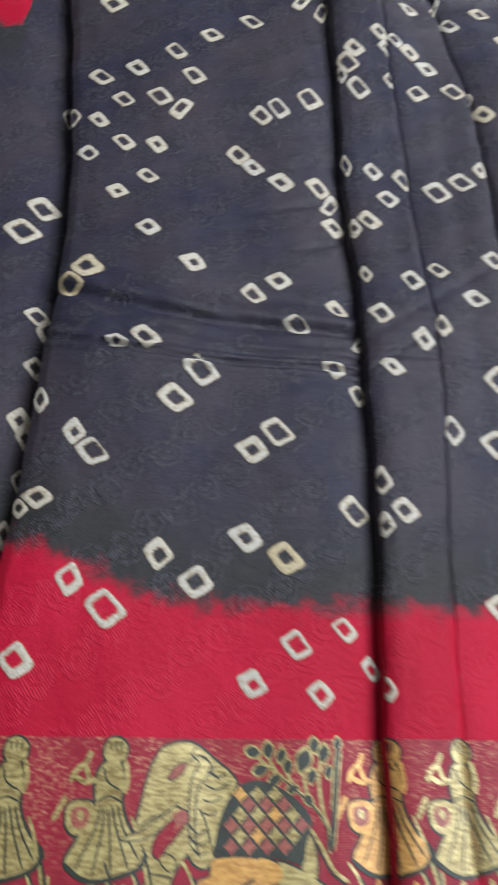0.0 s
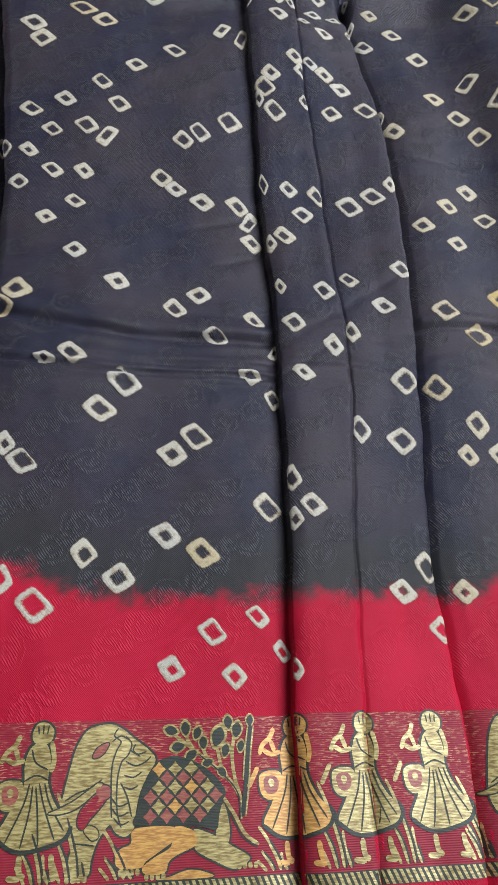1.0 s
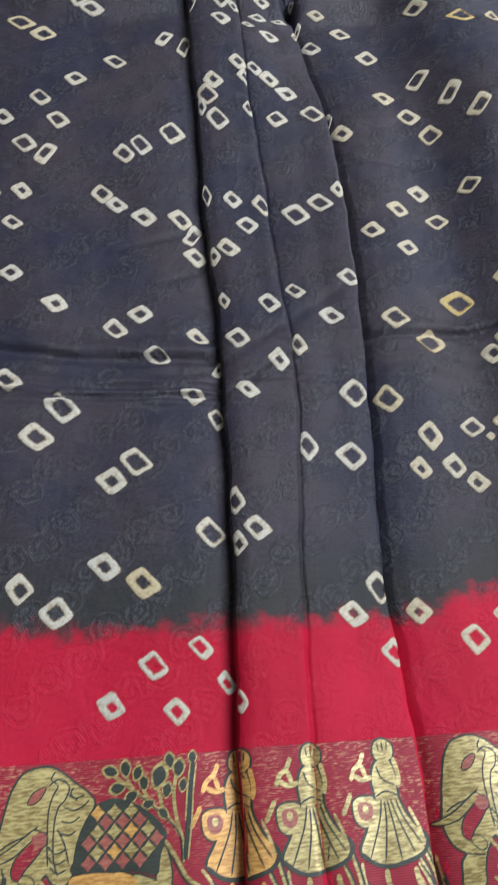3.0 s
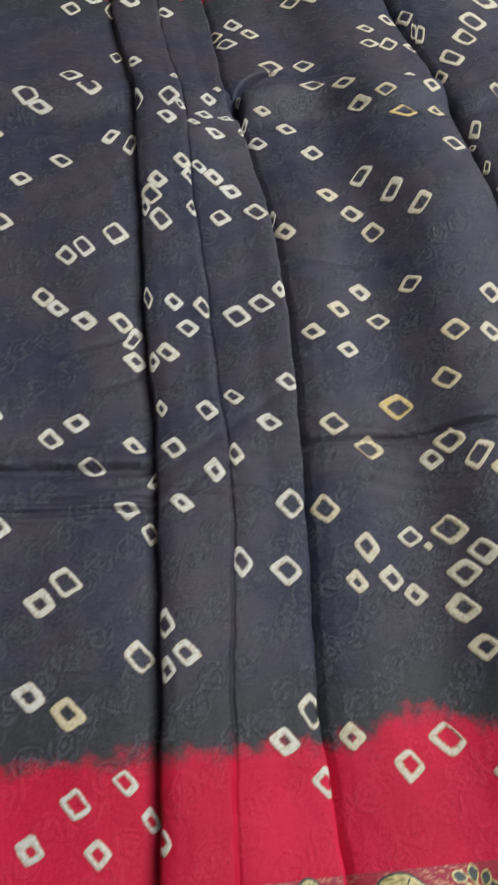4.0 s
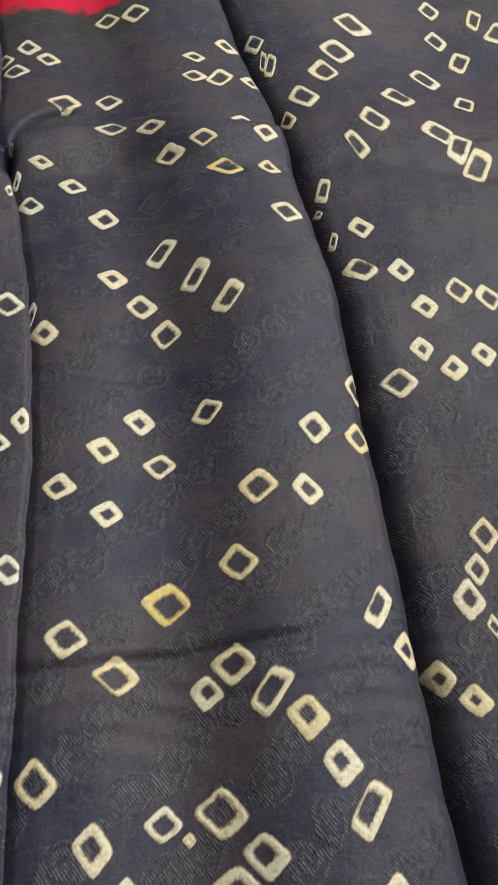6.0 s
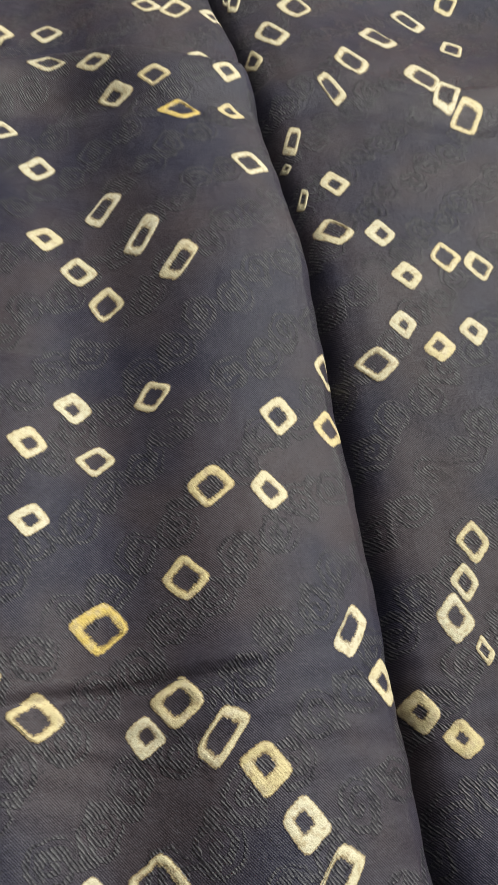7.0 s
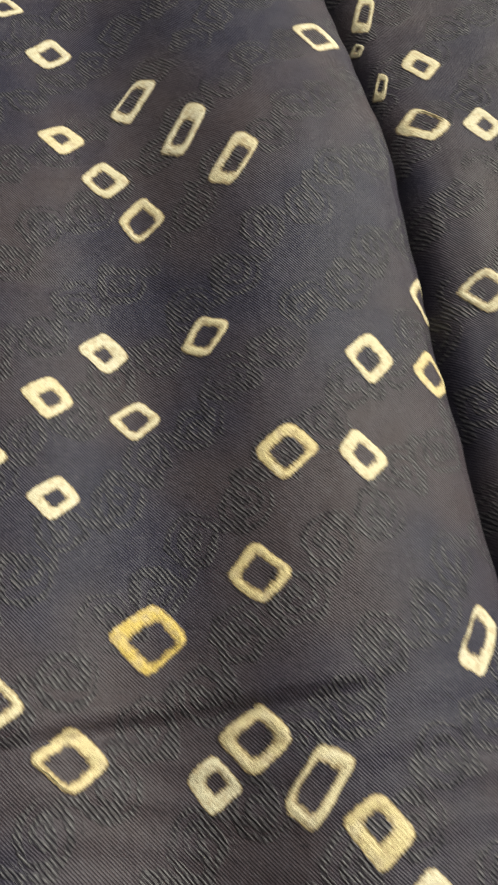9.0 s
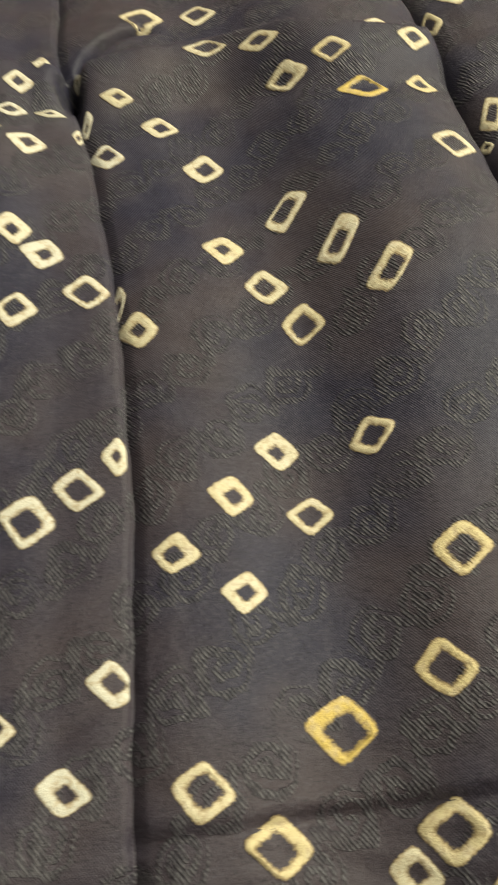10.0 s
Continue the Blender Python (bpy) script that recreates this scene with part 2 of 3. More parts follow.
# the opening is assumed, made to hold the added lamp
setting("wall_east", [(X1, X1 + 0.15, Y0, Y1, FZ, 0.85), (X1, X1 + 0.15, Y0, Y1, 2.25, TOP),
                      (X1, X1 + 0.15, Y0, -0.10, 0.85, 2.25), (X1, X1 + 0.15, 1.80, Y1, 0.85, 2.25)], WALL,
        "unseen grey painted wall with an assumed window opening", "wall")

# ---- the lie of the cloth ----
YS = [-0.06, 0, 0.08, 0.14, 0.22, 0.29, 0.4, 0.46, 0.56, 0.6, 0.7, 1.2]
FOLDS = [
    [-0.108, -0.106, -0.104, -0.102, -0.098, -0.093, -0.097, -0.104, -0.115, -0.118, -0.128, -0.17],
    [0.064, 0.0625, 0.064, 0.065, 0.068, 0.067, 0.063, 0.062, 0.061, 0.058, 0.044, 0],
    [0.097, 0.096, 0.096, 0.099, 0.106, 0.107, 0.102, 0.099, 0.096, 0.093, 0.081, 0.03],
    [0.142, 0.142, 0.143, 0.142, 0.145, 0.15, 0.152, 0.151, 0.137, 0.128, 0.122, 0.08],
    [0.314, 0.313, 0.313, 0.313, 0.312, 0.312, 0.312, 0.309, 0.304, 0.3, 0.288, 0.22],
]
PANELS = [
    ([-0.33, -0.1, -0.03, -0.012, 0.0], [2, 1, -2, -6, -9]),
    ([0, 0.03, 0.1, 0.35, 0.6, 0.8, 0.88, 0.94, 0.98, 1], [2, 5, 7, 7, 1.5, 0.5, -0.6, -2.6, -4.4, -5.0]),
    ([0, 0.02, 0.08, 0.2, 0.45, 0.7, 0.88, 0.95, 1], [0.8, 2.6, 3.8, 5, 4.9, 3.7, 3.3, 2.8, 0.6]),
    ([0, 0.04, 0.12, 0.3, 0.55, 0.86, 0.96, 1], [-0.4, 0.5, 0.6, 0, -2.1, -1.9, -2.3, -3.4]),
    ([0, 0.010, 0.03, 0.075, 0.13, 0.2, 0.32, 0.42, 0.50, 0.57, 0.64, 0.74, 0.86, 0.915, 0.95, 0.972, 0.987, 1],
     [-8.2, -6.6, -4.0, -1.4, 0, 0.2, -3.2, -1.8, 3.6, 8.8, 11.6, 12, 9, 6.6, 3.6, -0.5, -6, -17]),
    ([0, 0.0015, 0.005, 0.010, 0.02, 0.05, 0.09, 0.2, 0.45], [-21, -18, -11, -6, -2, 4, 7, 6, 0]),
]
# broad swells of the spread cloth: x, y and height in mm
SWELLS = [
    (94, 532, 9.1), (152, 532, -7.8), (210, 172, -7.6), (152, 172, -7.4), (268, 460, 6.7), (94, 388, -6.2),
    (326, 460, 5.7), (-22, 388, -5.4), (152, 100, -5.1), (152, 316, 5.1), (210, 388, -3.8), (268, 316, 3.7),
    (-22, 100, -3.3), (-80, 460, -3.2), (210, 532, -3.2), (210, 100, -3.1), (210, 244, -3.1), (326, 316, -2.8),
    (210, 316, -2.7), (152, 388, 2.5), (268, 172, -2.3), (36, 172, 2.2), (94, 316, -2.2), (152, 460, 2.0),
    (36, 316, -1.8), (-80, 244, 1.6), (-80, 388, -1.6), (94, 172, 1.6), (36, 460, 1.4), (268, 532, 1.4),
    (268, 244, 1.3), (326, 388, -1.1),
]
TABLE = []
for shares, heights in PANELS:
    s = np.linspace(shares[0], shares[-1], 601)
    z = np.interp(s, shares, heights)
    rounded_z = []
    for width in (2, 20):
        pad = np.r_[2 * z[0] - z[1 : 4 * width + 1][::-1], z, 2 * z[-1] - z[-4 * width - 1 : -1][::-1]]
        k = np.exp(-0.5 * (np.arange(-3 * width, 3 * width + 1) / width) ** 2)
        rounded_z.append(np.convolve(pad, k / k.sum(), "same")[4 * width : 4 * width + 601])
    edge = np.minimum(np.arange(601), np.arange(601)[::-1]) / 600
    share = np.clip((edge - 0.05) / 0.08, 0, 1) if shares[-1] == 1 else np.clip((np.abs(s) - 0.05) / 0.05, 0, 1)
    z = rounded_z[0] * (1 - share) + rounded_z[1] * share
    TABLE.append((s, z / 1000))


def fold(i, y):
    return np.interp(y, YS, FOLDS[i]) + 0.0007 * np.sin(41 * y + 1.7 * i) + 0.0004 * np.sin(118 * y + 2.3 * i) + 0.00018 * np.sin(310 * y + i)


def bell(d, w):
    return np.exp(-0.5 * (d / w) ** 2)


def smooth(v, lo, hi):
    t = np.clip((v - lo) / (hi - lo), 0, 1)
    return t * t * (3 - 2 * t)


def wrinkles(x, y):
    """Storage creases and small puckers that run across the pleats."""
    left = smooth(x, 0.070, 0.058) * smooth(x, -0.11, -0.085)
    bow = 0.9 * (np.minimum(x, 0.0)) ** 2
    z = 1.15 * left * (0.0016 * bell(y - 0.2485 - bow, 0.0014) - 0.0021 * bell(y - 0.2515 - bow, 0.0010)
                + 0.0017 * bell(y - 0.2545 - bow, 0.0014) - 0.0020 * bell(y - 0.2580 - bow, 0.0011) * smooth(x, -0.03, 0.01)
                + 0.0008 * bell(y - 0.2615 - 1.3 * bow, 0.0018) - 0.0026 * bell(y - 0.276 - 1.8 * bow, 0.0022)
                + 0.0018 * bell(y - 0.2835 - 1.8 * bow, 0.0036) - 0.0013 * bell(y - 0.2965 + 0.10 * x, 0.0022) * smooth(x, -0.01, 0.03))
    z = z + 0.0004 * np.sin(620 * y + 50 * x + 2.5 * np.sin(60 * x)) * bell(y - 0.272, 0.018) * smooth(x, -0.10, -0.02)
    mid = smooth(x, 0.062, 0.070) * smooth(x, 0.154, 0.146)
    z = z + mid * (-0.0008 * bell(y - 0.275 - 0.7 * (x - 0.075), 0.0026) + 0.0009 * bell(y - 0.256, 0.0015) - 0.0010 * bell(y - 0.260, 0.0015)
                   + 0.0008 * bell(y - 0.288, 0.004))
    z = z - 0.0017 * bell(y - 0.372 - 0.30 * (x - 0.062), 0.0016) * smooth(x, -0.005, 0.045) * smooth(x, 0.066, 0.060)
    z = z - 0.0012 * bell(y - 0.342 - 0.42 * (x - 0.062), 0.0014) * smooth(x, 0.020, 0.050) * smooth(x, 0.066, 0.060)
    z = z - 0.0013 * bell(y - 0.263 - 0.75 * (x - 0.085), 0.0014) * smooth(x, 0.066, 0.074) * smooth(x, 0.100, 0.090)
    right = smooth(x, 0.146, 0.156)
    c = 0.2865 + 0.02 * (x - 0.18)
    z = z + right * smooth(x, 0.275, 0.25) * (-0.0026 * bell(y - c, 0.0014) + 0.0016 * bell(y - c - 0.005, 0.003))
    z = z - right * 0.0012 * bell(y - 0.426 + 0.15 * (x - 0.16), 0.0020) * smooth(x, 0.22, 0.19)
    c = 0.588 + 0.007 * np.sin(45 * x - 1.0)
    z = z + 0.0072 * (0.2 + 0.8 * smooth(x, 0.312, 0.290)) * smooth(y, c - 0.030, c + 0.003) * smooth(y, c + 0.009, c + 0.004) - 0.0018 * bell(y - c + 0.024, 0.006)
    z = z - 0.0150 * bell(np.hypot((x - 0.134) / 0.7, (y - 0.576) / 1.4), 0.0045)
    arc = np.abs(np.hypot(x - 0.175, y - 0.580) - 0.038)
    z = z - 0.0090 * bell(arc, 0.0018) * smooth(y, 0.582, 0.595) * smooth(x, 0.178, 0.160)
    z = z - 0.014 * smooth(y, 0.592, 0.70) - 0.030 * smooth(x, 0.30, 0.46) * smooth(y, 0.50, 0.78)
    return z


def ripple(x, y):
    z = 0.0007 * np.sin(31 * x + 9 * y + 1.0) * np.sin(23 * y - 11 * x) + 0.00035 * np.sin(88 * x + 15 * y) * np.sin(41 * y + 2 + 12 * x)
    return z + 0.00022 * np.sin(210 * x - 120 * y + 1.4 * np.sin(63 * y)) * np.sin(170 * y + 90 * x)


def swell(x, y):
    return sum(h / 1000 * bell(np.hypot(x - cx / 1000, y - cy / 1000), 0.034) for cx, cy, h in SWELLS)


def height(panel, x, y):
    """Height of the cloth in a panel, in metres."""
    s, z = TABLE[panel]
    if panel in (0, 5):
        u = x - fold(0 if panel == 0 else 4, y)
    else:
        a, b = fold(panel - 1, y), fold(panel, y)
        u = (x - a) / (b - a)
    h = np.interp(u, s, z)
    return h * (1 - 0.35 * smooth(y, 0.02, -0.02)) + swell(x, y) + wrinkles(x, y) + ripple(x, y)


def panel_at(x, y):
    return sum(int(x > fold(i, y)) for i in range(5))


def lay(panel, x, y, lift=0.0):
    a = -9.0 if panel == 0 else fold(panel - 1, y) + 0.0002
    b = 9.0 if panel == 5 else fold(panel, y) - 0.0002
    x = min(max(x, a), b)
    return (x, y, float(height(panel, x, y)) + lift)


# ---- the saree ----
def saree_cloth():
    ys = np.r_[np.linspace(-0.013, 0.70, 400), np.linspace(0.7025, 1.1, 90)]
    cols = []
    for panel in range(6):
        s = np.linspace(0, 1, (60, 90, 36, 40, 120, 110)[panel])
        s = s - 0.75 * np.sin(2 * np.pi * s) / (2 * np.pi)
        for v in s:
            if panel == 0:
                x = fold(0, ys) - 0.0004 - 0.33 * (1 - v)
            elif panel == 5:
                x = fold(4, ys) + 0.0004 + 0.45 * v
            else:
                a, b = fold(panel - 1, ys), fold(panel, ys)
                x = a + (b - a) * (0.003 + 0.994 * v)
            cols.append(np.stack([x, ys, height(panel, x, ys)], 1))
    grid = np.stack(cols, 1)
    rows, n = grid.shape[:2]
    idx = np.arange(rows * n).reshape(rows, n)
    faces = np.stack([idx[:-1, :-1], idx[:-1, 1:], idx[1:, 1:], idx[1:, :-1]], -1).reshape(-1, 4)
    me = bpy.data.meshes.new("saree")
    me.from_pydata(grid.reshape(-1, 3).tolist(), [], faces.tolist())
    me.materials.append(SILK)
    me.polygons.foreach_set("use_smooth", [True] * len(me.polygons))
    ob = new("saree", me)
    thick = ob.modifiers.new("thickness", "SOLIDIFY")
    thick.thickness, thick.offset = 0.0007, -1.0
    return tagged(ob, "pleated navy silk saree with tie-dyed squares and red woven border", "saree")


SAREE = saree_cloth()


def part(name, bm, mat, parent, label=""):
    ob = new(name, mesh_of(name, bm, mat, True))
    ob.parent = parent
    return tagged(ob, label) if label else ob


def tie_marks(panel, rows):
    """Undyed squares left by the tied knots: x, y, width, height in mm, turn in degrees, and kind (5: a thin ring) + 10 * warmth."""
    for x, y, w, h, turn, code in rows:
        kind, warm = code % 10, code // 10
        x, y, a, b = x / 1000, y / 1000, w / 2000 * 1.06, h / 2000 * 1.06
        if kind == 0:
            p, q = random.uniform(0.10, 0.35), random.uniform(-0.15, 0.15)
            corners = [(-a, p * b), (q * a, b), (a, -p * b), (-q * a, -b)]
        elif kind in (4, 5):
            p, q = random.uniform(0.0, 0.18), random.uniform(-0.12, 0.12)
            corners = [(-a, p * b), (q * a, b), (a, -p * b), (-q * a, -b)]
        elif kind == 3:
            corners = [(-a, -0.40 * b), (-0.22 * a, b), (a, 0.45 * b), (0.12 * a, -b)]
        elif kind == 2:
            corners = [(-a, 0.50 * b), (-0.15 * a, b), (a, -0.50 * b), (0.15 * a, -b)]
        else:
            corners = [(-a, -0.50 * b), (0.10 * a, b), (a, 0.50 * b), (-0.10 * a, -b)]
        c, s = math.cos(radians(turn)), math.sin(radians(turn))
        corners = [(c * px - s * py, s * px + c * py) for px, py in corners]
        big = max(a, b)
        hole = min(0.72, max(0.38, 0.57 + 45 * (big - 0.0078) + random.uniform(-0.13, 0.13))) if big > 0.003 else 0.05
        if warm == 2 or kind == 5:
            hole = 0.70
        phase = random.random() * 6.28
        outline = []
        for k in range(40):
            side, f = divmod(k / 10, 1)
            u, v = corners[int(side)], corners[(int(side) + 1) % 4]
            px, py = u[0] + (v[0] - u[0]) * f, u[1] + (v[1] - u[1]) * f
            round_off = 1 - 0.09 * abs(2 * f - 1) ** 6 + 0.035 * math.sin(3 * k * 0.157 + phase) + 0.016 * math.sin(7 * k * 0.157 + 2 * phase) + random.uniform(-0.022, 0.022)
            outline.append((px * round_off * 1.03, py * round_off * 1.03))
        for _ in range(2):
            outline = [tuple((outline[k - 1][d] + 2 * outline[k][d] + outline[(k + 1) % 40][d]) / 4 for d in (0, 1)) for k in range(40)]
        inner_jit = [1 + random.uniform(-0.05, 0.05) for _ in range(40)]
        bm = bmesh.new()
        bare_layer, warm_layer = bm.verts.layers.float.new("undyed"), bm.verts.layers.float.new("warm")
        loops = []
        tint = (0.04 + 0.16 * random.random() + (0.20 if x > 0.15 else 0.0), 0.38 + 0.2 * random.random(), 0.92)[warm]
        off = (random.uniform(-0.10, 0.10) * a, random.uniform(-0.10, 0.10) * b)
        for scale, bare, lift, inner in ((1.11, 0.0, 0.00012, 0), (0.94, 1.0, 0.0004, 0), ((1 + hole) / 2, 1.0, 0.0006, 0.4),
                                         (hole + 0.05, 0.9, 0.0004, 1), (max(hole - 0.20, 0.02), 0.0, 0.00020, 1)):
            ring = []
            for (px, py), jit in zip(outline, inner_jit):
                k = scale * (1 + (jit - 1) * inner)
                v = bm.verts.new(lay(panel, x + px * k + off[0] * inner, y + py * k + off[1] * inner, lift))
                v[bare_layer], v[warm_layer] = bare, tint
                ring.append(v)
            loops.append(ring)
        for r0, r1 in zip(loops, loops[1:]):
            for k in range(40):
                bm.faces.new((r0[k], r0[(k + 1) % 40], r1[(k + 1) % 40], r1[k]))
        mid = bm.verts.new(lay(panel, x + off[0], y + off[1], 0.00015))
        mid[bare_layer], mid[warm_layer] = 0.0, tint
        for k in range(40):
            bm.faces.new((loops[-1][k], loops[-1][(k + 1) % 40], mid))
        part("tie_dyed_square", bm, SILK, SAREE, ("", "", "orange-tinged tie-dyed square")[warm])


# outer panel
tie_marks(0, [
    (-105, 160, 9, 14, 2, 0), (-101, 186, 8, 13, 2, 0), (-101, 209, 10, 14, 2, 0), (-105, 218, 12, 15, 2, 0), (-101, 248, 12, 14, 3, 0),
    (-98, 270, 11, 15, 3, 0), (-104, 279, 13, 12, 3, 0), (-118, 333, 21, 18, 4, 0), (-109, 352, 19, 18, 4, 0), (-104, 430, 7, 18, 3, 0)])
# wide panel
tie_marks(1, [
    (37, 92, 12, 12, -2, 0), (8, 96, 13, 12, -2, 0), (-89, 103, 15, 15, 1, 0), (60, 103, 9, 11, -1, 0), (27, 112, 14, 13, -1, 0),
    (49, 119, 12, 11, -1, 0), (-55, 125, 18, 17, -1, 5), (-71, 137, 12, 15, -1, 0), (-17, 138, 16, 15, -1, 0), (23, 150, 17, 15, -1, 10),
    (-34, 150, 13, 15, -1, 0), (5, 159, 16, 14, -1, 0), (-97, 169, 9, 10, 2, 0)])
tie_marks(1, [
    (56, 174, 15, 16, -1, 0), (-89, 174, 15, 11, 2, 0), (-67, 197, 16, 14, -0, 0), (8, 203, 16, 15, -0, 0), (-76, 207, 11, 14, -0, 0),
    (20, 213, 17, 16, -0, 0), (-94, 224, 9, 15, 3, 0), (-30, 228, 18, 16, 0, 0), (63, 238, 10, 13, 0, 0), (-18, 245, 19, 18, 0, 0),
    (51, 252, 14, 12, 0, 0), (-60, 257, 12, 9, 1, 0), (-46, 261, 16, 14, 1, 0)])
tie_marks(1, [
    (66, 270, 9, 11, 1, 1), (32, 278, 15, 11, 1, 0), (-87, 292, 15, 15, 1, 10), (55, 292, 13, 12, 1, 0), (9, 297, 14, 14, 1, 0),
    (-79, 303, 18, 17, 1, 10), (23, 307, 15, 13, 1, 0), (-24, 312, 15, 13, 1, 0), (-49, 333, 14, 13, 2, 0), (56, 351, 14, 15, 2, 0),
    (-68, 359, 13, 12, 2, 0), (55, 368, 13, 17, 2, 1), (-52, 374, 13, 12, 2, 0)])
tie_marks(1, [
    (48, 380, 15, 16, 2, 0), (26, 381, 16, 15, 2, 0), (-87, 388, 13, 13, 2, 0), (9, 391, 14, 13, 2, 0), (-67, 399, 14, 13, 3, 0),
    (-48, 400, 13, 14, 3, 0), (0, 400, 14, 15, 2, 0), (-83, 415, 13, 13, 3, 0), (-99, 419, 10, 16, 6, 0), (-35, 430, 15, 17, 3, 1),
    (14, 431, 14, 16, 3, 0), (-70, 434, 14, 13, 3, 0), (-48, 438, 16, 15, 3, 0)])
tie_marks(1, [
    (25, 438, 14, 17, 3, 0), (45, 450, 17, 19, 3, 0), (-85, 452, 16, 14, 3, 0), (-28, 459, 15, 15, 3, 0), (-63, 461, 15, 14, 3, 0),
    (-40, 478, 14, 15, 4, 0), (-18, 498, 15, 14, 4, 0), (8, 517, 16, 14, 4, 0), (-82, 518, 18, 18, 4, 0), (-89, 533, 19, 17, 4, 0),
    (56, 534, 12, 21, 4, 1), (-41, 541, 18, 16, 5, 10), (42, 541, 14, 16, 4, 1)])
tie_marks(1, [
    (-56, 552, 20, 16, 5, 10), (-8, 569, 18, 11, -1, 0), (-18, 579, 19, 20, -1, 0), (27, 589, 19, 16, -1, 4), (-54, 603, 11, 12, -0, 0),
    (12, 612, 18, 14, -1, 4), (-57, 624, 12, 15, -0, 0), (45, 648, 10, 22, -0, 4), (7, 719, 17, 20, 0, 4), (41, 723, 13, 26, 0, 4),
    (24, 735, 18, 14, 0, 4)])
# raised pleat
tie_marks(2, [
    (65, 94, 8, 11, -2, 0), (69, 166, 9, 13, -1, 0), (79, 173, 14, 13, -1, 0), (69, 188, 10, 15, -0, 0), (80, 252, 13, 12, 1, 0),
    (99, 271, 12, 15, 1, 0), (77, 286, 14, 13, 1, 0), (97, 310, 13, 14, 1, 0), (71, 313, 7, 12, 1, 0), (67, 346, 8, 15, 2, 0),
    (76, 352, 14, 15, 2, 0), (89, 371, 14, 14, 2, 0), (99, 387, 12, 17, 2, 0)])
tie_marks(2, [
    (81, 391, 12, 14, 2, 0), (65, 395, 6, 18, 2, 0), (75, 456, 15, 20, 3, 0), (97, 467, 9, 14, 3, 0), (65, 468, 7, 17, 3, 0),
    (69, 478, 15, 19, 4, 0), (74, 490, 14, 16, 4, 0), (96, 495, 11, 14, 4, 0), (92, 507, 13, 14, 4, 0), (83, 552, 14, 18, 5, 0),
    (93, 568, 8, 8, -0, 2), (61, 574, 10, 20, -1, 4), (85, 575, 16, 16, -1, 4)])
tie_marks(2, [
    (90, 606, 7, 8, 0, 4), (59, 626, 14, 16, -0, 4), (57, 721, 17, 18, 0, 4)])
# sunken pleat
tie_marks(3, [
    (141, 112, 14, 14, -1, 0), (123, 131, 15, 13, -1, 0), (138, 144, 14, 17, -1, 0), (133, 214, 17, 16, -0, 0), (109, 219, 13, 17, 0, 0),
    (139, 251, 16, 18, 0, 5), (111, 281, 10, 14, 1, 0), (132, 301, 15, 12, -6, 4), (113, 319, 12, 11, 1, 0), (146, 327, 15, 13, -6, 4),
    (120, 380, 18, 18, -6, 4), (136, 389, 17, 15, -6, 4), (149, 399, 10, 14, -6, 4)])
tie_marks(3, [
    (115, 460, 15, 15, -5, 4), (140, 467, 17, 16, -5, 4), (124, 486, 16, 15, -5, 4), (113, 497, 14, 15, 4, 0), (103, 505, 11, 13, 4, 0),
    (117, 544, 15, 13, -5, 4), (137, 552, 5, 10, -1, 4), (102, 552, 10, 8, 5, 0), (110, 562, 14, 6, -0, 4), (126, 562, 13, 3, -0, 4),
    (114, 575, 12, 11, 5, 0), (122, 591, 11, 17, 0, 4), (85, 713, 17, 15, 0, 4)])
# swelling panel
tie_marks(4, [
    (226, 108, 14, 13, -5, 4), (181, 116, 15, 15, -5, 4), (202, 126, 18, 16, -5, 5), (156, 131, 13, 13, -1, 0), (259, 155, 16, 13, -6, 2),
    (244, 156, 18, 17, -6, 4), (251, 166, 14, 12, -5, 2), (229, 167, 15, 14, -5, 4), (279, 180, 13, 10, -6, 14), (223, 188, 17, 16, -5, 4),
    (201, 198, 13, 12, -5, 4), (281, 198, 13, 14, -6, 4), (227, 206, 17, 15, -4, 4)])
tie_marks(4, [
    (170, 206, 12, 13, 0, 0), (189, 207, 14, 14, -4, 4), (238, 215, 16, 15, -4, 4), (212, 223, 5, 5, -4, 4), (178, 224, 14, 17, 0, 0),
    (276, 225, 16, 19, -6, 1), (203, 229, 14, 12, -4, 4), (224, 230, 19, 17, -4, 4), (268, 241, 15, 16, -8, 4), (158, 247, 16, 17, 0, 15),
    (258, 258, 16, 16, -7, 14), (246, 269, 16, 18, -7, 11), (222, 272, 13, 13, -7, 4)])
tie_marks(4, [
    (304, 280, 13, 16, -6, 4), (233, 281, 17, 16, -7, 14), (188, 282, 18, 15, -6, 15), (169, 297, 17, 15, -6, 5), (294, 297, 14, 18, -6, 1),
    (209, 309, 20, 18, -6, 24), (239, 321, 16, 16, -6, 15), (272, 350, 14, 16, -4, 4), (186, 350, 14, 13, -6, 4), (251, 354, 17, 17, -6, 15),
    (166, 364, 15, 13, -6, 4), (210, 374, 15, 13, -6, 4), (302, 378, 14, 16, -3, 14)])
tie_marks(4, [
    (185, 382, 15, 14, -6, 4), (281, 382, 15, 17, -3, 4), (233, 397, 14, 13, -6, 3), (202, 398, 15, 14, -6, 4), (306, 406, 11, 17, -2, 4),
    (217, 445, 15, 17, -5, 4), (158, 449, 15, 16, -5, 4), (248, 455, 16, 19, -5, 1), (150, 462, 7, 18, -5, 1), (206, 464, 16, 16, -5, 4),
    (234, 475, 15, 21, -5, 1), (192, 484, 16, 15, -5, 4), (218, 499, 16, 19, -5, 1)])
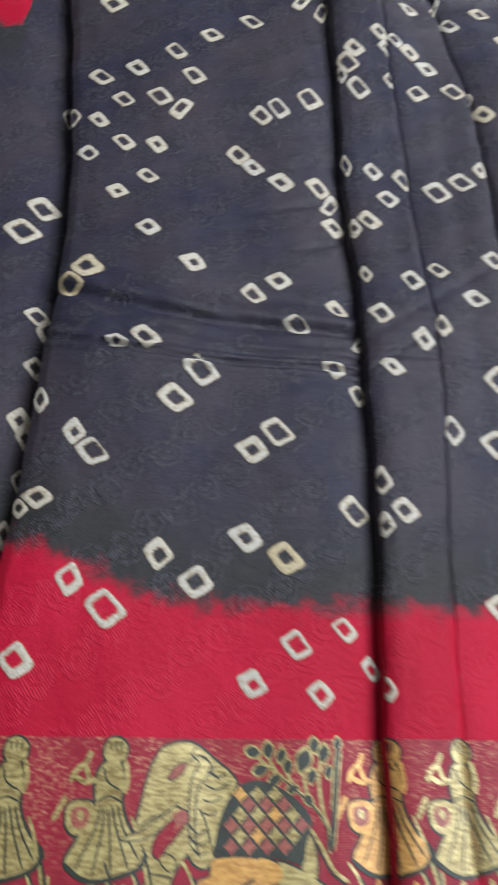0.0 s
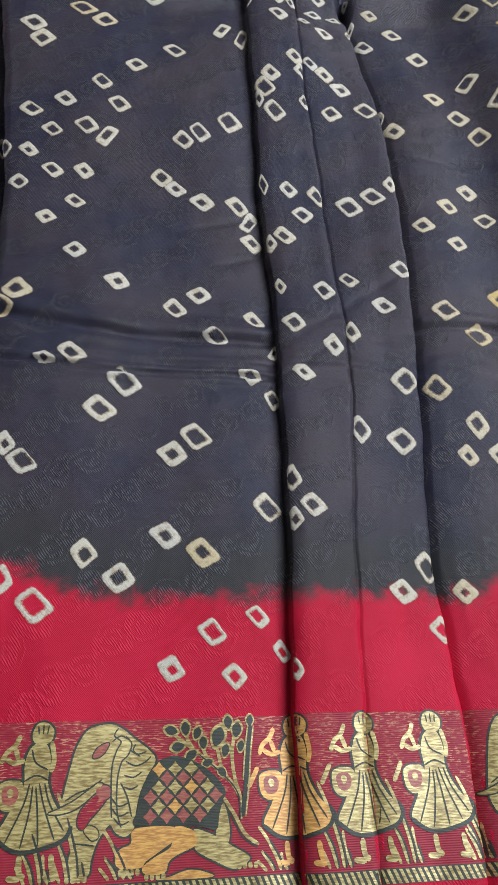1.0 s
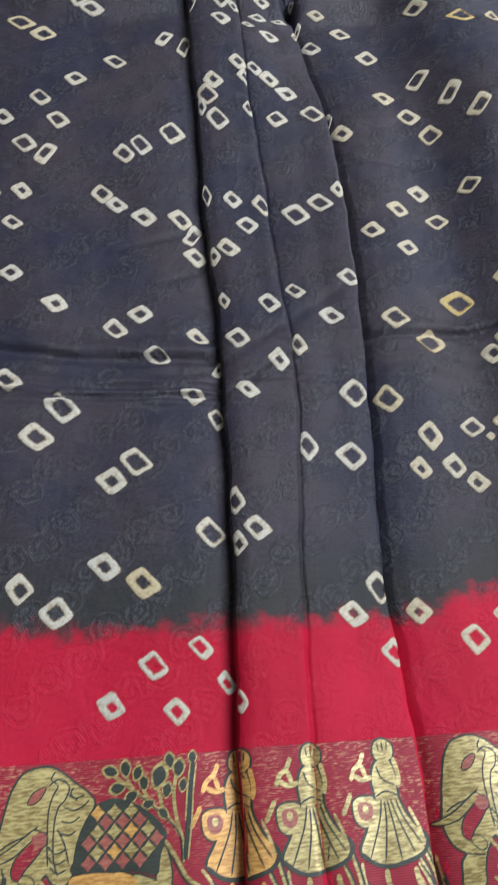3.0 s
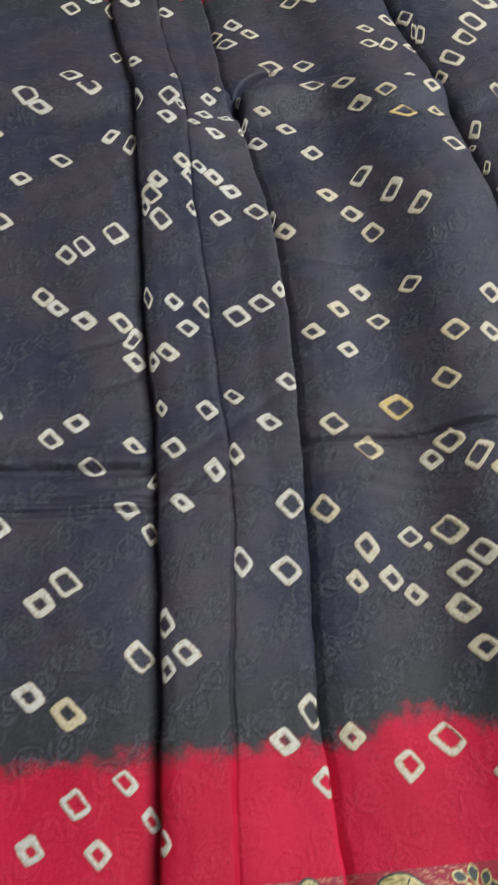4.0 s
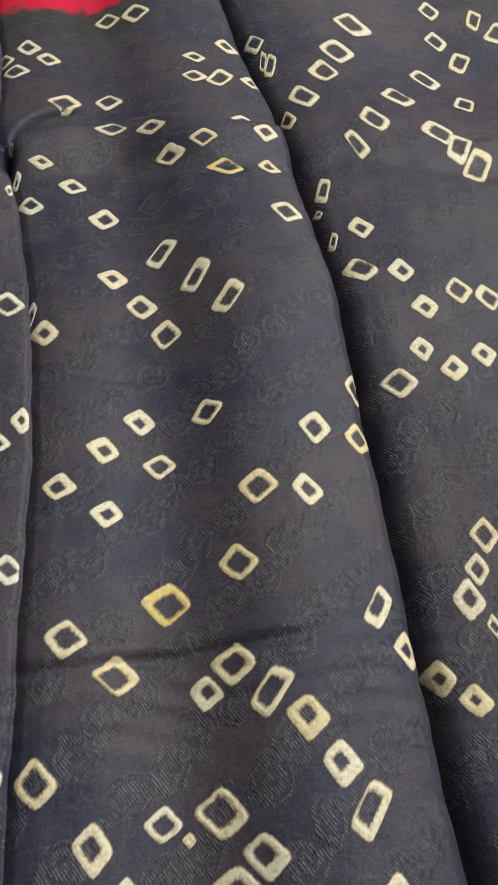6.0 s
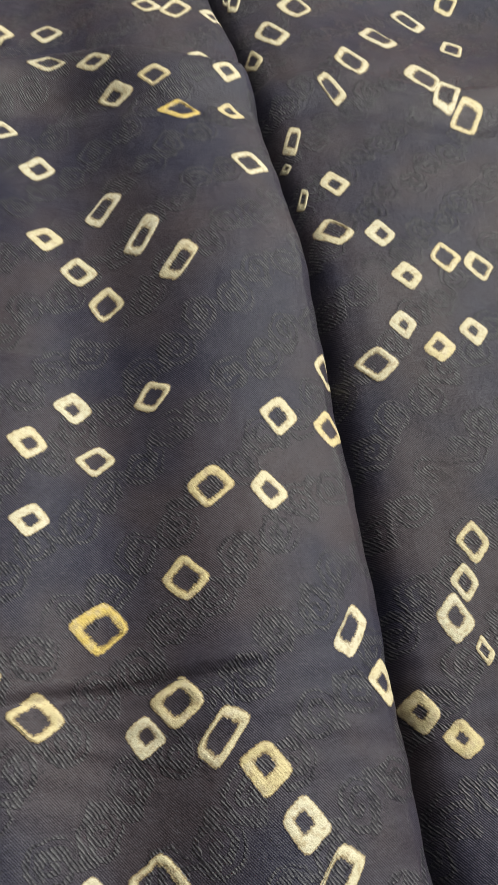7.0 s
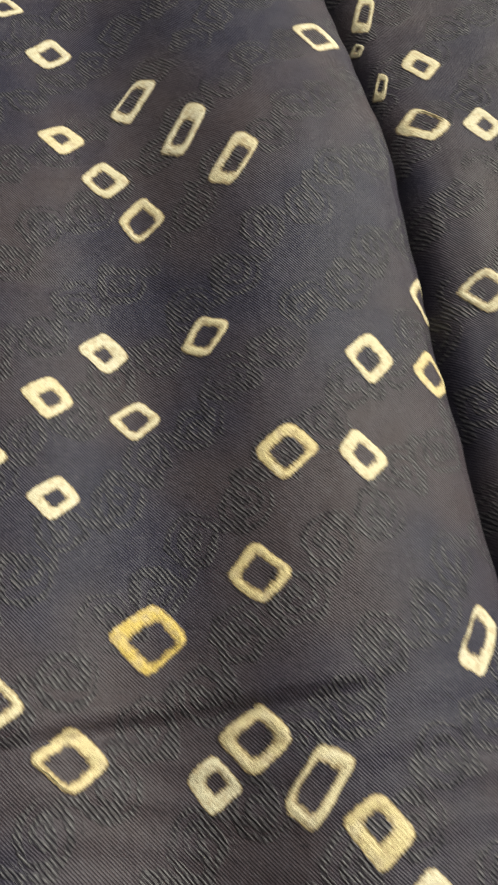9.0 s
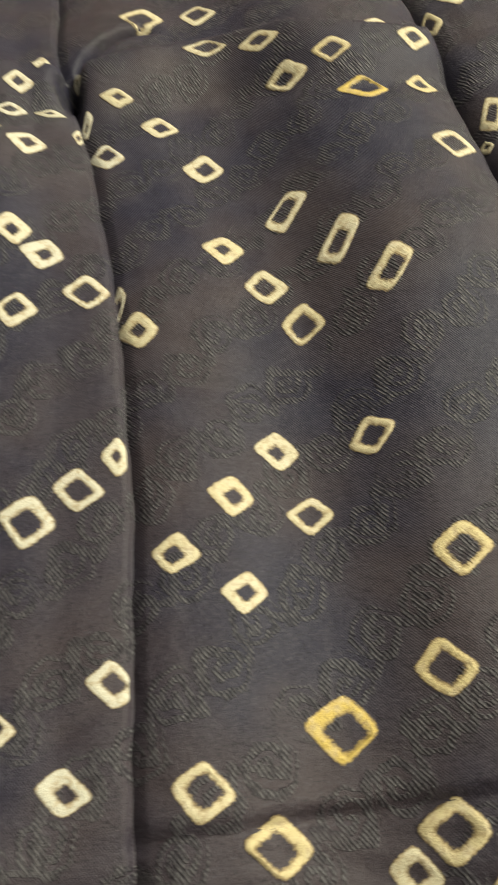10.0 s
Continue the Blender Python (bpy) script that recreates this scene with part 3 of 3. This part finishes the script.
tie_marks(4, [
    (287, 517, 18, 18, -5, 4), (188, 532, 17, 16, -5, 4), (148, 542, 15, 13, -5, 4), (257, 553, 21, 14, -1, 24), (171, 556, 16, 12, -5, 4),
    (283, 556, 14, 11, -1, 14), (140, 561, 6, 10, 0, 1), (227, 569, 17, 12, 5, 0), (154, 570, 14, 7, 0, 4), (246, 573, 16, 10, -1, 15),
    (283, 579, 15, 13, -1, 4), (137, 583, 4, 7, 0, 4), (217, 588, 17, 9, -1, 4)])
tie_marks(4, [
    (194, 593, 19, 8, -1, 4), (272, 594, 15, 13, -1, 4), (167, 627, 20, 19, -1, 4), (193, 630, 17, 18, -1, 4), (247, 642, 16, 15, 0, 4),
    (263, 643, 19, 24, 0, 1), (284, 647, 15, 18, 0, 4), (249, 668, 15, 14, 0, 4), (135, 670, 18, 17, 0, 4), (273, 691, 17, 17, 0, 4),
    (155, 683, 16, 16, 0, 4), (126, 687, 14, 16, 0, 14), (142, 697, 16, 17, 0, 4)])
tie_marks(4, [
    (213, 724, 19, 19, 0, 4), (194, 725, 17, 16, 0, 4)])
# far panel
tie_marks(5, [
    (330, 259, 13, 13, -7, 14), (319, 270, 12, 15, -7, 14), (345, 287, 6, 11, -5, 4), (338, 300, 13, 19, -6, 4), (345, 313, 10, 15, -5, 4),
    (352, 328, 12, 17, -5, 14), (331, 411, 18, 16, -2, 5), (359, 415, 14, 15, -1, 14), (376, 422, 13, 15, -1, 4), (345, 428, 12, 14, -1, 4),
    (352, 453, 14, 16, 0, 4), (388, 458, 14, 18, 0, 14), (373, 463, 15, 18, 0, 14)])
tie_marks(5, [
    (345, 479, 14, 17, 1, 4), (324, 483, 18, 18, 1, 5), (315, 510, 6, 14, -1, 1), (331, 516, 14, 18, 2, 4), (311, 535, 5, 7, -1, 4),
    (316, 551, 11, 20, 3, 1), (414, 564, 23, 30, 0, 11), (406, 580, 21, 30, 0, 1), (342, 585, 14, 23, 0, 2), (397, 597, 21, 30, 0, 4),
    (358, 609, 19, 30, 0, 4), (306, 621, 9, 19, 0, 14), (319, 642, 19, 29, 0, 4)])
tie_marks(5, [
    (384, 644, 23, 30, 0, 4), (436, 650, 21, 30, 0, 1), (338, 674, 21, 30, 0, 4), (304, 688, 10, 25, 1, 1), (420, 689, 23, 30, 0, 4),
    (300, 695, 6, 21, 1, 1), (354, 703, 26, 29, 0, 4), (296, 716, 13, 21, 1, 4), (458, 723, 22, 30, 0, 11), (374, 743, 31, 30, 0, 4),
    (447, 752, 18, 27, 0, 4), (505, 769, 29, 30, 0, 11), (489, 787, 17, 29, 0, 11)])
tie_marks(5, [
    (452, 795, 18, 27, 0, 4)])


# ---- the woven border ----
BX0, BX1, BY0, BY1 = -0.40, 0.70, 0.0125, 0.0745


def split_lay(bm, lift):
    """Cut a flat figure at the pleats and into strips, and lay each strip on the cloth."""
    xs = [v.co.x for v in bm.verts]
    ys = [v.co.y for v in bm.verts]
    ym = (min(ys) + max(ys)) / 2
    bmesh.ops.triangulate(bm, faces=bm.faces)
    for axis, lo, hi, pitch in ((0, min(xs), max(xs), 0.0026), (1, min(ys), max(ys), 0.008)):
        k = math.ceil(lo / pitch)
        while k * pitch < hi:
            co, no = ((k * pitch, 0, 0), (1, 0, 0)) if axis == 0 else ((0, k * pitch, 0), (0, 1, 0))
            bmesh.ops.bisect_plane(bm, geom=bm.verts[:] + bm.edges[:] + bm.faces[:], dist=1e-6, plane_co=co, plane_no=no)
            k += 1
    out = bmesh.new()
    cuts = [-9.0] + [float(fold(i, ym)) for i in range(5)] + [9.0]
    for panel in range(6):
        if max(xs) <= cuts[panel] or min(xs) >= cuts[panel + 1]:
            continue
        piece = bm.copy()
        for co, no in ((cuts[panel], -1), (cuts[panel + 1], 1)):
            bmesh.ops.bisect_plane(piece, geom=piece.verts[:] + piece.edges[:] + piece.faces[:], dist=1e-6, plane_co=(co, 0, 0), plane_no=(no, 0, 0), clear_outer=True)
        made = {}
        for f in piece.faces:
            vs = []
            for v in f.verts:
                if v not in made:
                    made[v] = out.verts.new(lay(panel, v.co.x, v.co.y, lift))
                vs.append(made[v])
            out.faces.new(vs)
        piece.free()
    bm.free()
    for f in out.faces:
        f.normal_update()
        if f.normal.z < 0:
            f.normal_flip()
    return out


def laid(name, bm, mat, parent, label=""):
    me = bpy.data.meshes.new(name)
    bm.to_mesh(me)
    bm.free()
    me.materials.append(mat)
    me.polygons.foreach_set("use_smooth", [True] * len(me.polygons))
    ob = new(name, me)
    ob.parent = parent
    return tagged(ob, label) if label else ob


def rounded(points, steps=4):
    """A closed smooth line through the points."""
    out, n = [], len(points)
    for k in range(n):
        p0, p1, p2, p3 = (Vector(points[(k + d) % n]) for d in (-1, 0, 1, 2))
        for s in range(steps):
            t = s / steps
            out.append(0.5 * (2 * p1 + (p2 - p0) * t + (2 * p0 - 5 * p1 + 4 * p2 - p3) * t * t + (3 * p1 - p0 - 3 * p2 + p3) * t ** 3))
    return out


def swollen(line, d):
    """The closed line moved outwards by d."""
    n = len(line)
    area = sum(line[k].x * line[(k + 1) % n].y - line[k].y * line[(k + 1) % n].x for k in range(n))
    out = []
    for k in range(n):
        along = (line[(k + 1) % n] - line[k - 1]).normalized()
        out.append(line[k] + Vector((along.y, -along.x)) * d * (1 if area > 0 else -1))
    return out


def figure(line):
    bm = bmesh.new()
    bm.faces.new([bm.verts.new((p.x, p.y, 0)) for p in line])
    return bm


def ribbons(lines, width):
    """Flat strokes along open lines, tapering at their ends."""
    bm = bmesh.new()
    for pts in lines:
        pts = [Vector(p) for p in pts]
        fine = []
        for k in range(len(pts) - 1):
            p0, p1, p2, p3 = pts[max(k - 1, 0)], pts[k], pts[k + 1], pts[min(k + 2, len(pts) - 1)]
            for s in range(4):
                t = s / 4
                fine.append(0.5 * (2 * p1 + (p2 - p0) * t + (2 * p0 - 5 * p1 + 4 * p2 - p3) * t * t + (3 * p1 - p0 - 3 * p2 + p3) * t ** 3))
        fine.append(pts[-1])
        last = None
        for k, p in enumerate(fine):
            along = (fine[min(k + 1, len(fine) - 1)] - fine[max(k - 1, 0)]).normalized()
            w = width / 2 * (0.45 if k in (0, len(fine) - 1) else 1.0)
            side = Vector((-along.y, along.x)) * w
            pair = [bm.verts.new((*(p + side), 0)), bm.verts.new((*(p - side), 0))]
            if last:
                bm.faces.new((last[0], last[1], pair[1], pair[0]))
            last = pair
    return bm


class Motif:
    """Draws in mm from a corner of the border, stretched by 'wide' along it."""

    def __init__(self, x0, wide=1.0):
        self.x0, self.wide = x0, wide

    def at(self, p):
        return (self.x0 + p[0] * self.wide / 1000, BY0 + p[1] / 1000)

    def shape(self, name, pts, mat, parent, lift, rim=0.0, label="", steps=4):
        line = rounded([self.at(p) for p in pts], steps)
        ob = laid(name, split_lay(figure(line), lift), mat, parent, label)
        if rim:
            laid("outline", split_lay(figure(swollen(line, rim)), lift - 0.00008), GREEN, ob if parent == SAREE else parent)
        return ob

    def strokes(self, name, lines, width, mat, parent, lift, label=""):
        for pts in lines:
            laid(name, split_lay(ribbons([[self.at(p) for p in pts]], width / 1000), lift), mat, parent, label)

    def spray(self, name, lines, width, mat, parent, lift, label=""):
        return laid(name, split_lay(ribbons([[self.at(p) for p in pts] for pts in lines], width / 1000), lift), mat, parent, label)


def woven_band(name, y0, y1, mat, label, lift, parent):
    xs, bm = np.linspace(BX0, BX1, 440), bmesh.new()
    for panel in range(6):
        a = -9 if panel == 0 else fold(panel - 1, 0.04)
        b = 9 if panel == 5 else fold(panel, 0.04)
        inside = [x for x in xs if a < x < b]
        cols = ([a] if panel else []) + inside + ([b] if panel < 5 else [])
        last = None
        for x in cols:
            col = [bm.verts.new(lay(panel, x, y, lift)) for y in np.linspace(y0, y1, 10)]
            if last:
                for k in range(9):
                    bm.faces.new((last[k], col[k], col[k + 1], last[k + 1]))
            last = col
    return laid(name, bm, mat, parent, label)


def elephant(x0):
    """A woven elephant walking, as a plain gold figure with a latticed saddle cloth; about 80 mm long."""
    m = Motif(x0)
    body = m.shape("elephant_motif", [(13, 57.8), (17.3, 59.8), (23, 60.4), (28, 58.5), (34, 53.8), (39.7, 49.5), (42.6, 45.3), (39, 39), (36.2, 32.7),
                                     (34.7, 25.5), (34, 19.7), (30.6, 16.7), (26.6, 18.3), (24.2, 21.3), (20.7, 17.3), (18.7, 13.6), (17.3, 8.8),
                                     (16, 3.4), (8.2, 3.6), (8.3, 7), (9, 12), (11.2, 15), (7.2, 17.8), (4.8, 22.2), (4, 27.3), (5.4, 35.3),
                                     (7.3, 44.2), (9.4, 51.8)], GOLD, SAREE, 0.00040, 0.0009,
                   "plain gold thread elephant figure with latticed saddle cloth")
    m.shape("throat", [(22, 35), (16.7, 31.7), (12.2, 26.8), (11.2, 22.1), (13.5, 20), (15.8, 23.3), (20, 27.8), (23.2, 32.5)], GROUND, body, 0.00050, 0.0006)
    m.shape("trunk_tip", [(14, 19.8), (16, 21.4), (19, 20), (19.8, 17.3), (17.7, 15.9), (15.4, 17.6)], GOLD, body, 0.00054, 0.0005)
    m.shape("tusk", [(-0.7, 26.4), (4.3, 26.2), (10.5, 28), (16.7, 32.6), (20.6, 36.4), (18.6, 37), (14, 33.8), (8.7, 30.4), (3.5, 28)], GOLD, body, 0.00056, 0.0006)
    m.shape("eye", [(16, 47.2), (18.1, 51), (22.5, 52.8), (21.2, 49.5), (18.7, 47.3)], WINE, body, 0.00056, 0.0005)
    m.shape("ear_flap", [(18, 34.5), (20.5, 36.5), (24, 35), (23.5, 31.5), (20, 31)], WINE, body, 0.00056, 0.0005)
    m.strokes("fold_line", [[(26.4, 58.7), (24.8, 55.6), (27.7, 53.1), (25.8, 49.3), (24.3, 43.2), (24.3, 32.7), (24.9, 23.9)],
                            [(29.8, 55.3), (32.3, 52.1), (30.7, 47.5), (28.4, 45.3), (26.9, 40), (26.6, 32.6), (27.2, 25.2), (28.9, 20)],
                            [(24.7, 31.2), (27.6, 28.1), (31.9, 29.3)], [(24.8, 27.5), (27.7, 24.4), (31.7, 25.7)], [(25.7, 23.8), (28.5, 21.1), (32.1, 22.3)],
                            [(31.5, 49.8), (34.8, 48), (38.6, 48.9)], [(30, 45.2), (34.1, 43.4), (38.1, 44.7), (40.6, 46.9)], [(29.3, 39.9), (33.3, 38.9), (37, 41)],
                            [(5.7, 30.8), (10.3, 33.5), (15.8, 35.4), (20.5, 38.6)], [(24, 53.3), (27.6, 55.5), (31.4, 53.7)], [(29.4, 35.4), (32.6, 34.4), (35.5, 35.8)],
                            [(11, 15), (14.5, 14.6), (18.4, 14)], [(34, 52), (33, 49.5), (36, 47)], [(28, 37), (31, 31.5), (33, 24)]], 0.62, GREEN, body, 0.00056)
    m.shape("foreleg", [(34.5, 19.5), (50.3, 19.5), (51.2, 15.1), (45.5, 11.2), (39.3, 7.4), (37, 5.2), (28.5, 5.6), (26.9, 8.9), (28.7, 12.3), (33, 14.1)], AMBER, body, 0.00044, 0.0008)
    m.shape("hind_leg", [(51.1, 19.5), (59, 17.5), (59.7, 12.5), (52.6, 9.4), (48.6, 6.9), (46.8, 3), (39.4, 2.8), (37.8, 5.2), (42.4, 8.6), (49.4, 12.4)], AMBER, body, 0.00046, 0.0008)
    m.shape("raised_leg", [(59, 18.2), (67.6, 15.5), (75.4, 11), (81.6, 7.4), (80.7, 5), (75.1, 3), (67.4, 6.2), (60.4, 9.8), (58.9, 12.5)], GOLD, body, 0.00044, 0.0008)
    m.shape("rump", [(69.9, 25), (71.9, 27), (73.9, 18.1), (72.7, 12), (68, 14.5)], GOLD, body, 0.00046, 0.0008)
    m.strokes("tail", [[(71.4, 30), (76, 23), (80.4, 15.4), (86.1, 11.4)]], 1.5, GOLD, body, 0.00044)
    m.strokes("tail_line", [[(70.6, 29), (75, 22), (79.4, 14.4), (85.5, 10.4)]], 0.7, GREEN, body, 0.00042)
    m.shape("rock", [(44, 0.6), (49, 1.6), (56.4, 3.6), (62.6, 2.8), (66, 0.6)], AMBER, body, 0.00040, 0.0007)
    for fx, fy in ((9.2, 2.2), (30, 3.6), (40.5, 1.6), (78.5, 3.8)):
        m.strokes("toe", [[(fx + 2.3 * t - 1, fy + 1.4), (fx + 2.3 * t - 1, fy - 1.0)] for t in range(4)], 1.7, GOLD, body, 0.00044)
    m.shape("saddle_cloth", [(42.2, 43.4), (46.3, 45.9), (52.1, 46.6), (60.3, 43.8), (68.4, 38), (72.5, 32.1), (71.2, 28.5), (69.6, 23.4), (68.2, 17.6),
                             (61.4, 19), (50.3, 20.3), (34.5, 20.4), (35.2, 26.2), (37.1, 34.2)], GREEN, body, 0.00058, 0.0, "dark saddle cloth with gold and wine diamonds", 5)
    for r in range(7):
        for c in range(6):
            cx, cy = 37.2 + 6.9 * c + (0.0 if r % 2 else 3.45), 23.6 + 3.6 * r
            left, roof = 35.8 + 0.26 * max(cy - 24, 0), 45.6 - 0.028 * max(cx - 51, 0) ** 2 - 0.12 * max(51 - cx, 0)
            if cx - 2.4 < left or cx + 2.2 > 69.5 + 0.16 * (cy - 22) or cy + 2.2 > roof:
                continue
            mat = (WINE, GOLD if (c + r) % 3 else AMBER)[r % 2]
            pts = [(cx - 3.0, cy), (cx - 1.3, cy + 1.3), (cx, cy + 3.1), (cx + 1.3, cy + 1.3), (cx + 3.0, cy), (cx + 1.3, cy - 1.3), (cx, cy - 3.1), (cx - 1.3, cy - 1.3)]
            m.shape("diamond", pts, mat, body, 0.00068, 0.0, "", 1)
    return body


def leafy_plant(x0):
    m = Motif(x0)
    plant = m.spray("plant_motif", [[(-4, 59), (3.8, 52.8), (11.2, 47.3), (18.5, 41.5), (25.2, 35.4), (28.7, 29.5)], [(19.1, 50), (21, 41.3), (24.1, 36.6)],
                                    [(27.4, 57), (25.7, 46.5), (26.6, 37.2), (28.7, 29.5), (28.9, 21)], [(5, 57), (6.5, 53), (9, 49)], [(13, 51), (13.5, 48), (16, 43.5)]],
                    1.5, GOLD, SAREE, 0.00040, "gold and green woven plant with round leaves")
    m.strokes("stem", [[(34.3, 58.8), (32.7, 47.7), (31.5, 35.4), (29.5, 22)]], 2.0, GREEN, plant, 0.00046)
    m.strokes("stem_edge", [[(33, 58), (31.4, 47.7), (30.2, 36)], [(35.6, 58), (34, 47.7), (32.8, 35.4), (30.8, 22)]], 0.7, GOLD, plant, 0.00048)
    m.strokes("vein", [[(11.2, 47), (18.5, 41.2), (25, 35.2), (28.2, 29.5), (28.4, 21)]], 0.6, GREEN, plant, 0.00048)
    for lx, ly, turn, size in ((-0.5, 57, 165, 1), (5.5, 57.4, 95, 1), (10.5, 55.4, 70, 0.9), (2.5, 50.4, 190, 1), (8.2, 47, 215, 0.95), (19.6, 53.5, 70, 1.45),
                               (24.3, 59.4, 95, 0.95), (28, 56.2, 80, 1.1), (34, 60, 85, 0.8), (15.2, 43.6, 200, 0.8), (21.4, 39.4, 130, 0.8), (13.2, 51.4, 95, 0.9),
                               (22.8, 48, 75, 0.9), (29.6, 49.5, 80, 0.8)):
        c, s = math.cos(radians(turn)), math.sin(radians(turn))
        ring = ((-3.6, 0), (-1.4, 2.0), (1.7, 2.5), (4.3, 0), (1.7, -2.5), (-1.4, -2.0))
        m.shape("leaf", [(lx + (c * a - s * b) * size, ly + (s * a + c * b) * size) for a, b in ring], GOLD, plant, 0.00044)
        m.shape("leaf_heart", [(lx + (c * a - s * b) * size * 0.72, ly + (s * a + c * b) * size * 0.72) for a, b in ring], GREEN, plant, 0.00052)
    return plant


def robed_shape(x0, gown=GOLD):
    """A plain bell-shaped gold figure of the border, without features; about 34 mm wide."""
    m = Motif(x0, 0.88)
    bell_shape = m.shape("bell_shaped_motif", [(-13, 19), (-9, 26), (-5, 33), (-2.5, 38), (-3, 46), (0, 52.5), (6, 53.5), (9, 47), (8.5, 38), (13, 29),
                                              (20, 22), (17, 17.5), (10, 15), (0, 13.5), (-7, 15)], gown, SAREE, 0.00042, 0.0012,
                         "plain bell-shaped gold thread figure with green outline")
    m.strokes("pleat_line", [[(-9, 16.5), (-2, 30), (0, 38)], [(-2, 14.5), (1, 28), (1.5, 37)], [(6, 15), (4.5, 28), (3, 37)], [(13, 17), (7.5, 29), (4.5, 38)],
                              [(-2.5, 39), (3, 41), (8.5, 39)], [(0, 51), (2, 46), (8, 43)], [(17, 20), (10, 30), (7, 38)]], 0.7, GREEN, bell_shape, 0.00052)
    m.shape("round_top", [(-0.5, 57.5), (1.5, 61.2), (6, 61.6), (9.5, 58.5), (8.5, 54), (4, 52.8), (0.5, 54)], gown, bell_shape, 0.00046, 0.0009)
    m.strokes("top_line", [[(2, 60.5), (2.5, 57)], [(4.5, 61), (4.5, 57)], [(7, 60.5), (6.5, 57)]], 0.6, GREEN, bell_shape, 0.00054)
    m.strokes("hem", [[(-13.5, 18.6), (-7, 14.3), (0, 12.9), (10, 14.4), (17.5, 17), (20.5, 21.6)]], 1.7, GREEN, bell_shape, 0.00050)
    m.shape("loop", [(-14.5, 37), (-14, 31), (-10.5, 28), (-5.5, 29), (-2.5, 33.5), (-3.5, 38.5), (-8, 39.5), (-12, 39)], gown, bell_shape, 0.00044, 0.0008)
    m.shape("loop_heart", [(-12.2, 36), (-11.8, 32), (-9.3, 30.2), (-6, 31), (-4.6, 34.5), (-6.2, 37), (-9.5, 37.4)], WINE, bell_shape, 0.00052)
    m.shape("knot", [(-10, 35), (-9, 36.2), (-7.2, 35.6), (-7.2, 33.6), (-9, 33)], GOLD, bell_shape, 0.00058, 0.0004)
    m.strokes("sash", [[(-20, 33), (-17.5, 37), (-15, 41)], [(-14, 46), (-12, 50), (-8, 53), (-6, 57)], [(-12, 48), (-8, 46), (-3, 47)], [(-8, 52), (-6, 47)],
                       [(9, 54), (10.5, 47), (9.5, 42)]], 2.0, gown, bell_shape, 0.00046)
    m.strokes("foot", [[(-2, 12), (-1.5, 6), (1, 4)], [(-7, 4.2), (-1, 3.6)], [(12, 12), (13, 6), (15, 4)], [(9, 4), (15, 3.4)]], 2.3, gown, bell_shape, 0.00044)
    return bell_shape


def grass_tuft(x0, tall=1.0):
    m = Motif(x0)
    tuft = m.spray("grass_motif", [[(0, 1.5), (-2, 10 * tall), (-5, 18 * tall)], [(3, 1.5), (1.5, 12 * tall), (-2.5, 27 * tall), (-6, 36 * tall)], [(6, 1.5), (4, 9 * tall), (3.5, 16 * tall)],
                                     [(-3, 1.5), (-5, 7 * tall), (-7, 11 * tall)]], 1.3, GOLD, SAREE, 0.00040, "gold woven grass blades")
    m.strokes("blade_shade", [[(1, 1.5), (-0.8, 10 * tall), (-4, 17 * tall)], [(4.2, 1.5), (2.9, 12 * tall), (-1.4, 26 * tall)], [(7, 1.5), (5.2, 9 * tall)]], 0.9, GREEN, tuft, 0.00044)
    return tuft


BAND = woven_band("woven_band", BY0, BY1, GROUND, "red woven band flecked with gold thread", 0.00020, SAREE)
EDGE = woven_band("striped_edge", 0.0070, BY0 + 0.0002, GREEN, "dark green edging with slanting gold stripes", 0.00024, SAREE)
stripes = bmesh.new()
for k in range(-100, 200):
    sx = 0.0027 * k
    pts = [(sx, 0.0072), (sx + 0.0014, 0.0072), (sx - 0.0008, 0.0123), (sx - 0.0022, 0.0123)]
    panel = panel_at(sx, 0.01)
    stripes.faces.new([stripes.verts.new(lay(panel, px, py, 0.00036)) for px, py in pts])
laid("stripe", stripes, GOLD, EDGE)
for start in (-0.214, -0.0410, 0.1450):
    elephant(start)
    leafy_plant(start + 0.050)
    for k, (d, tall) in enumerate(((-0.005, 0.75), (0.0275, 0.55), (0.092, 0.5))):
        grass_tuft(start + d, tall)
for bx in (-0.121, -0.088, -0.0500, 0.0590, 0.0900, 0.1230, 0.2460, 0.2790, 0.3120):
    # figure beside the raised pleat: amber instead of gold paints in its shade
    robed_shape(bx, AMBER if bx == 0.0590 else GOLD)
    grass_tuft(bx + 0.0175, 0.95)

# the layer of the same cloth that lies under the hem
bm = bmesh.new()
xs, ys = np.linspace(-0.40, 0.70, 111), np.linspace(-0.075, 0.03, 12)
grid = [[bm.verts.new((x, y, -0.0215 + 0.0012 * math.sin(21 * x) * math.sin(40 * y + 1))) for x in xs] for y in ys]
for r0, r1 in zip(grid, grid[1:]):
    for k in range(110):
        bm.faces.new((r0[k], r0[k + 1], r1[k + 1], r1[k]))
under = part("lower_fold", bm, HEM, SAREE, "plain red fold of cloth under the hem")
under.modifiers.new("thickness", "SOLIDIFY").thickness = 0.0007
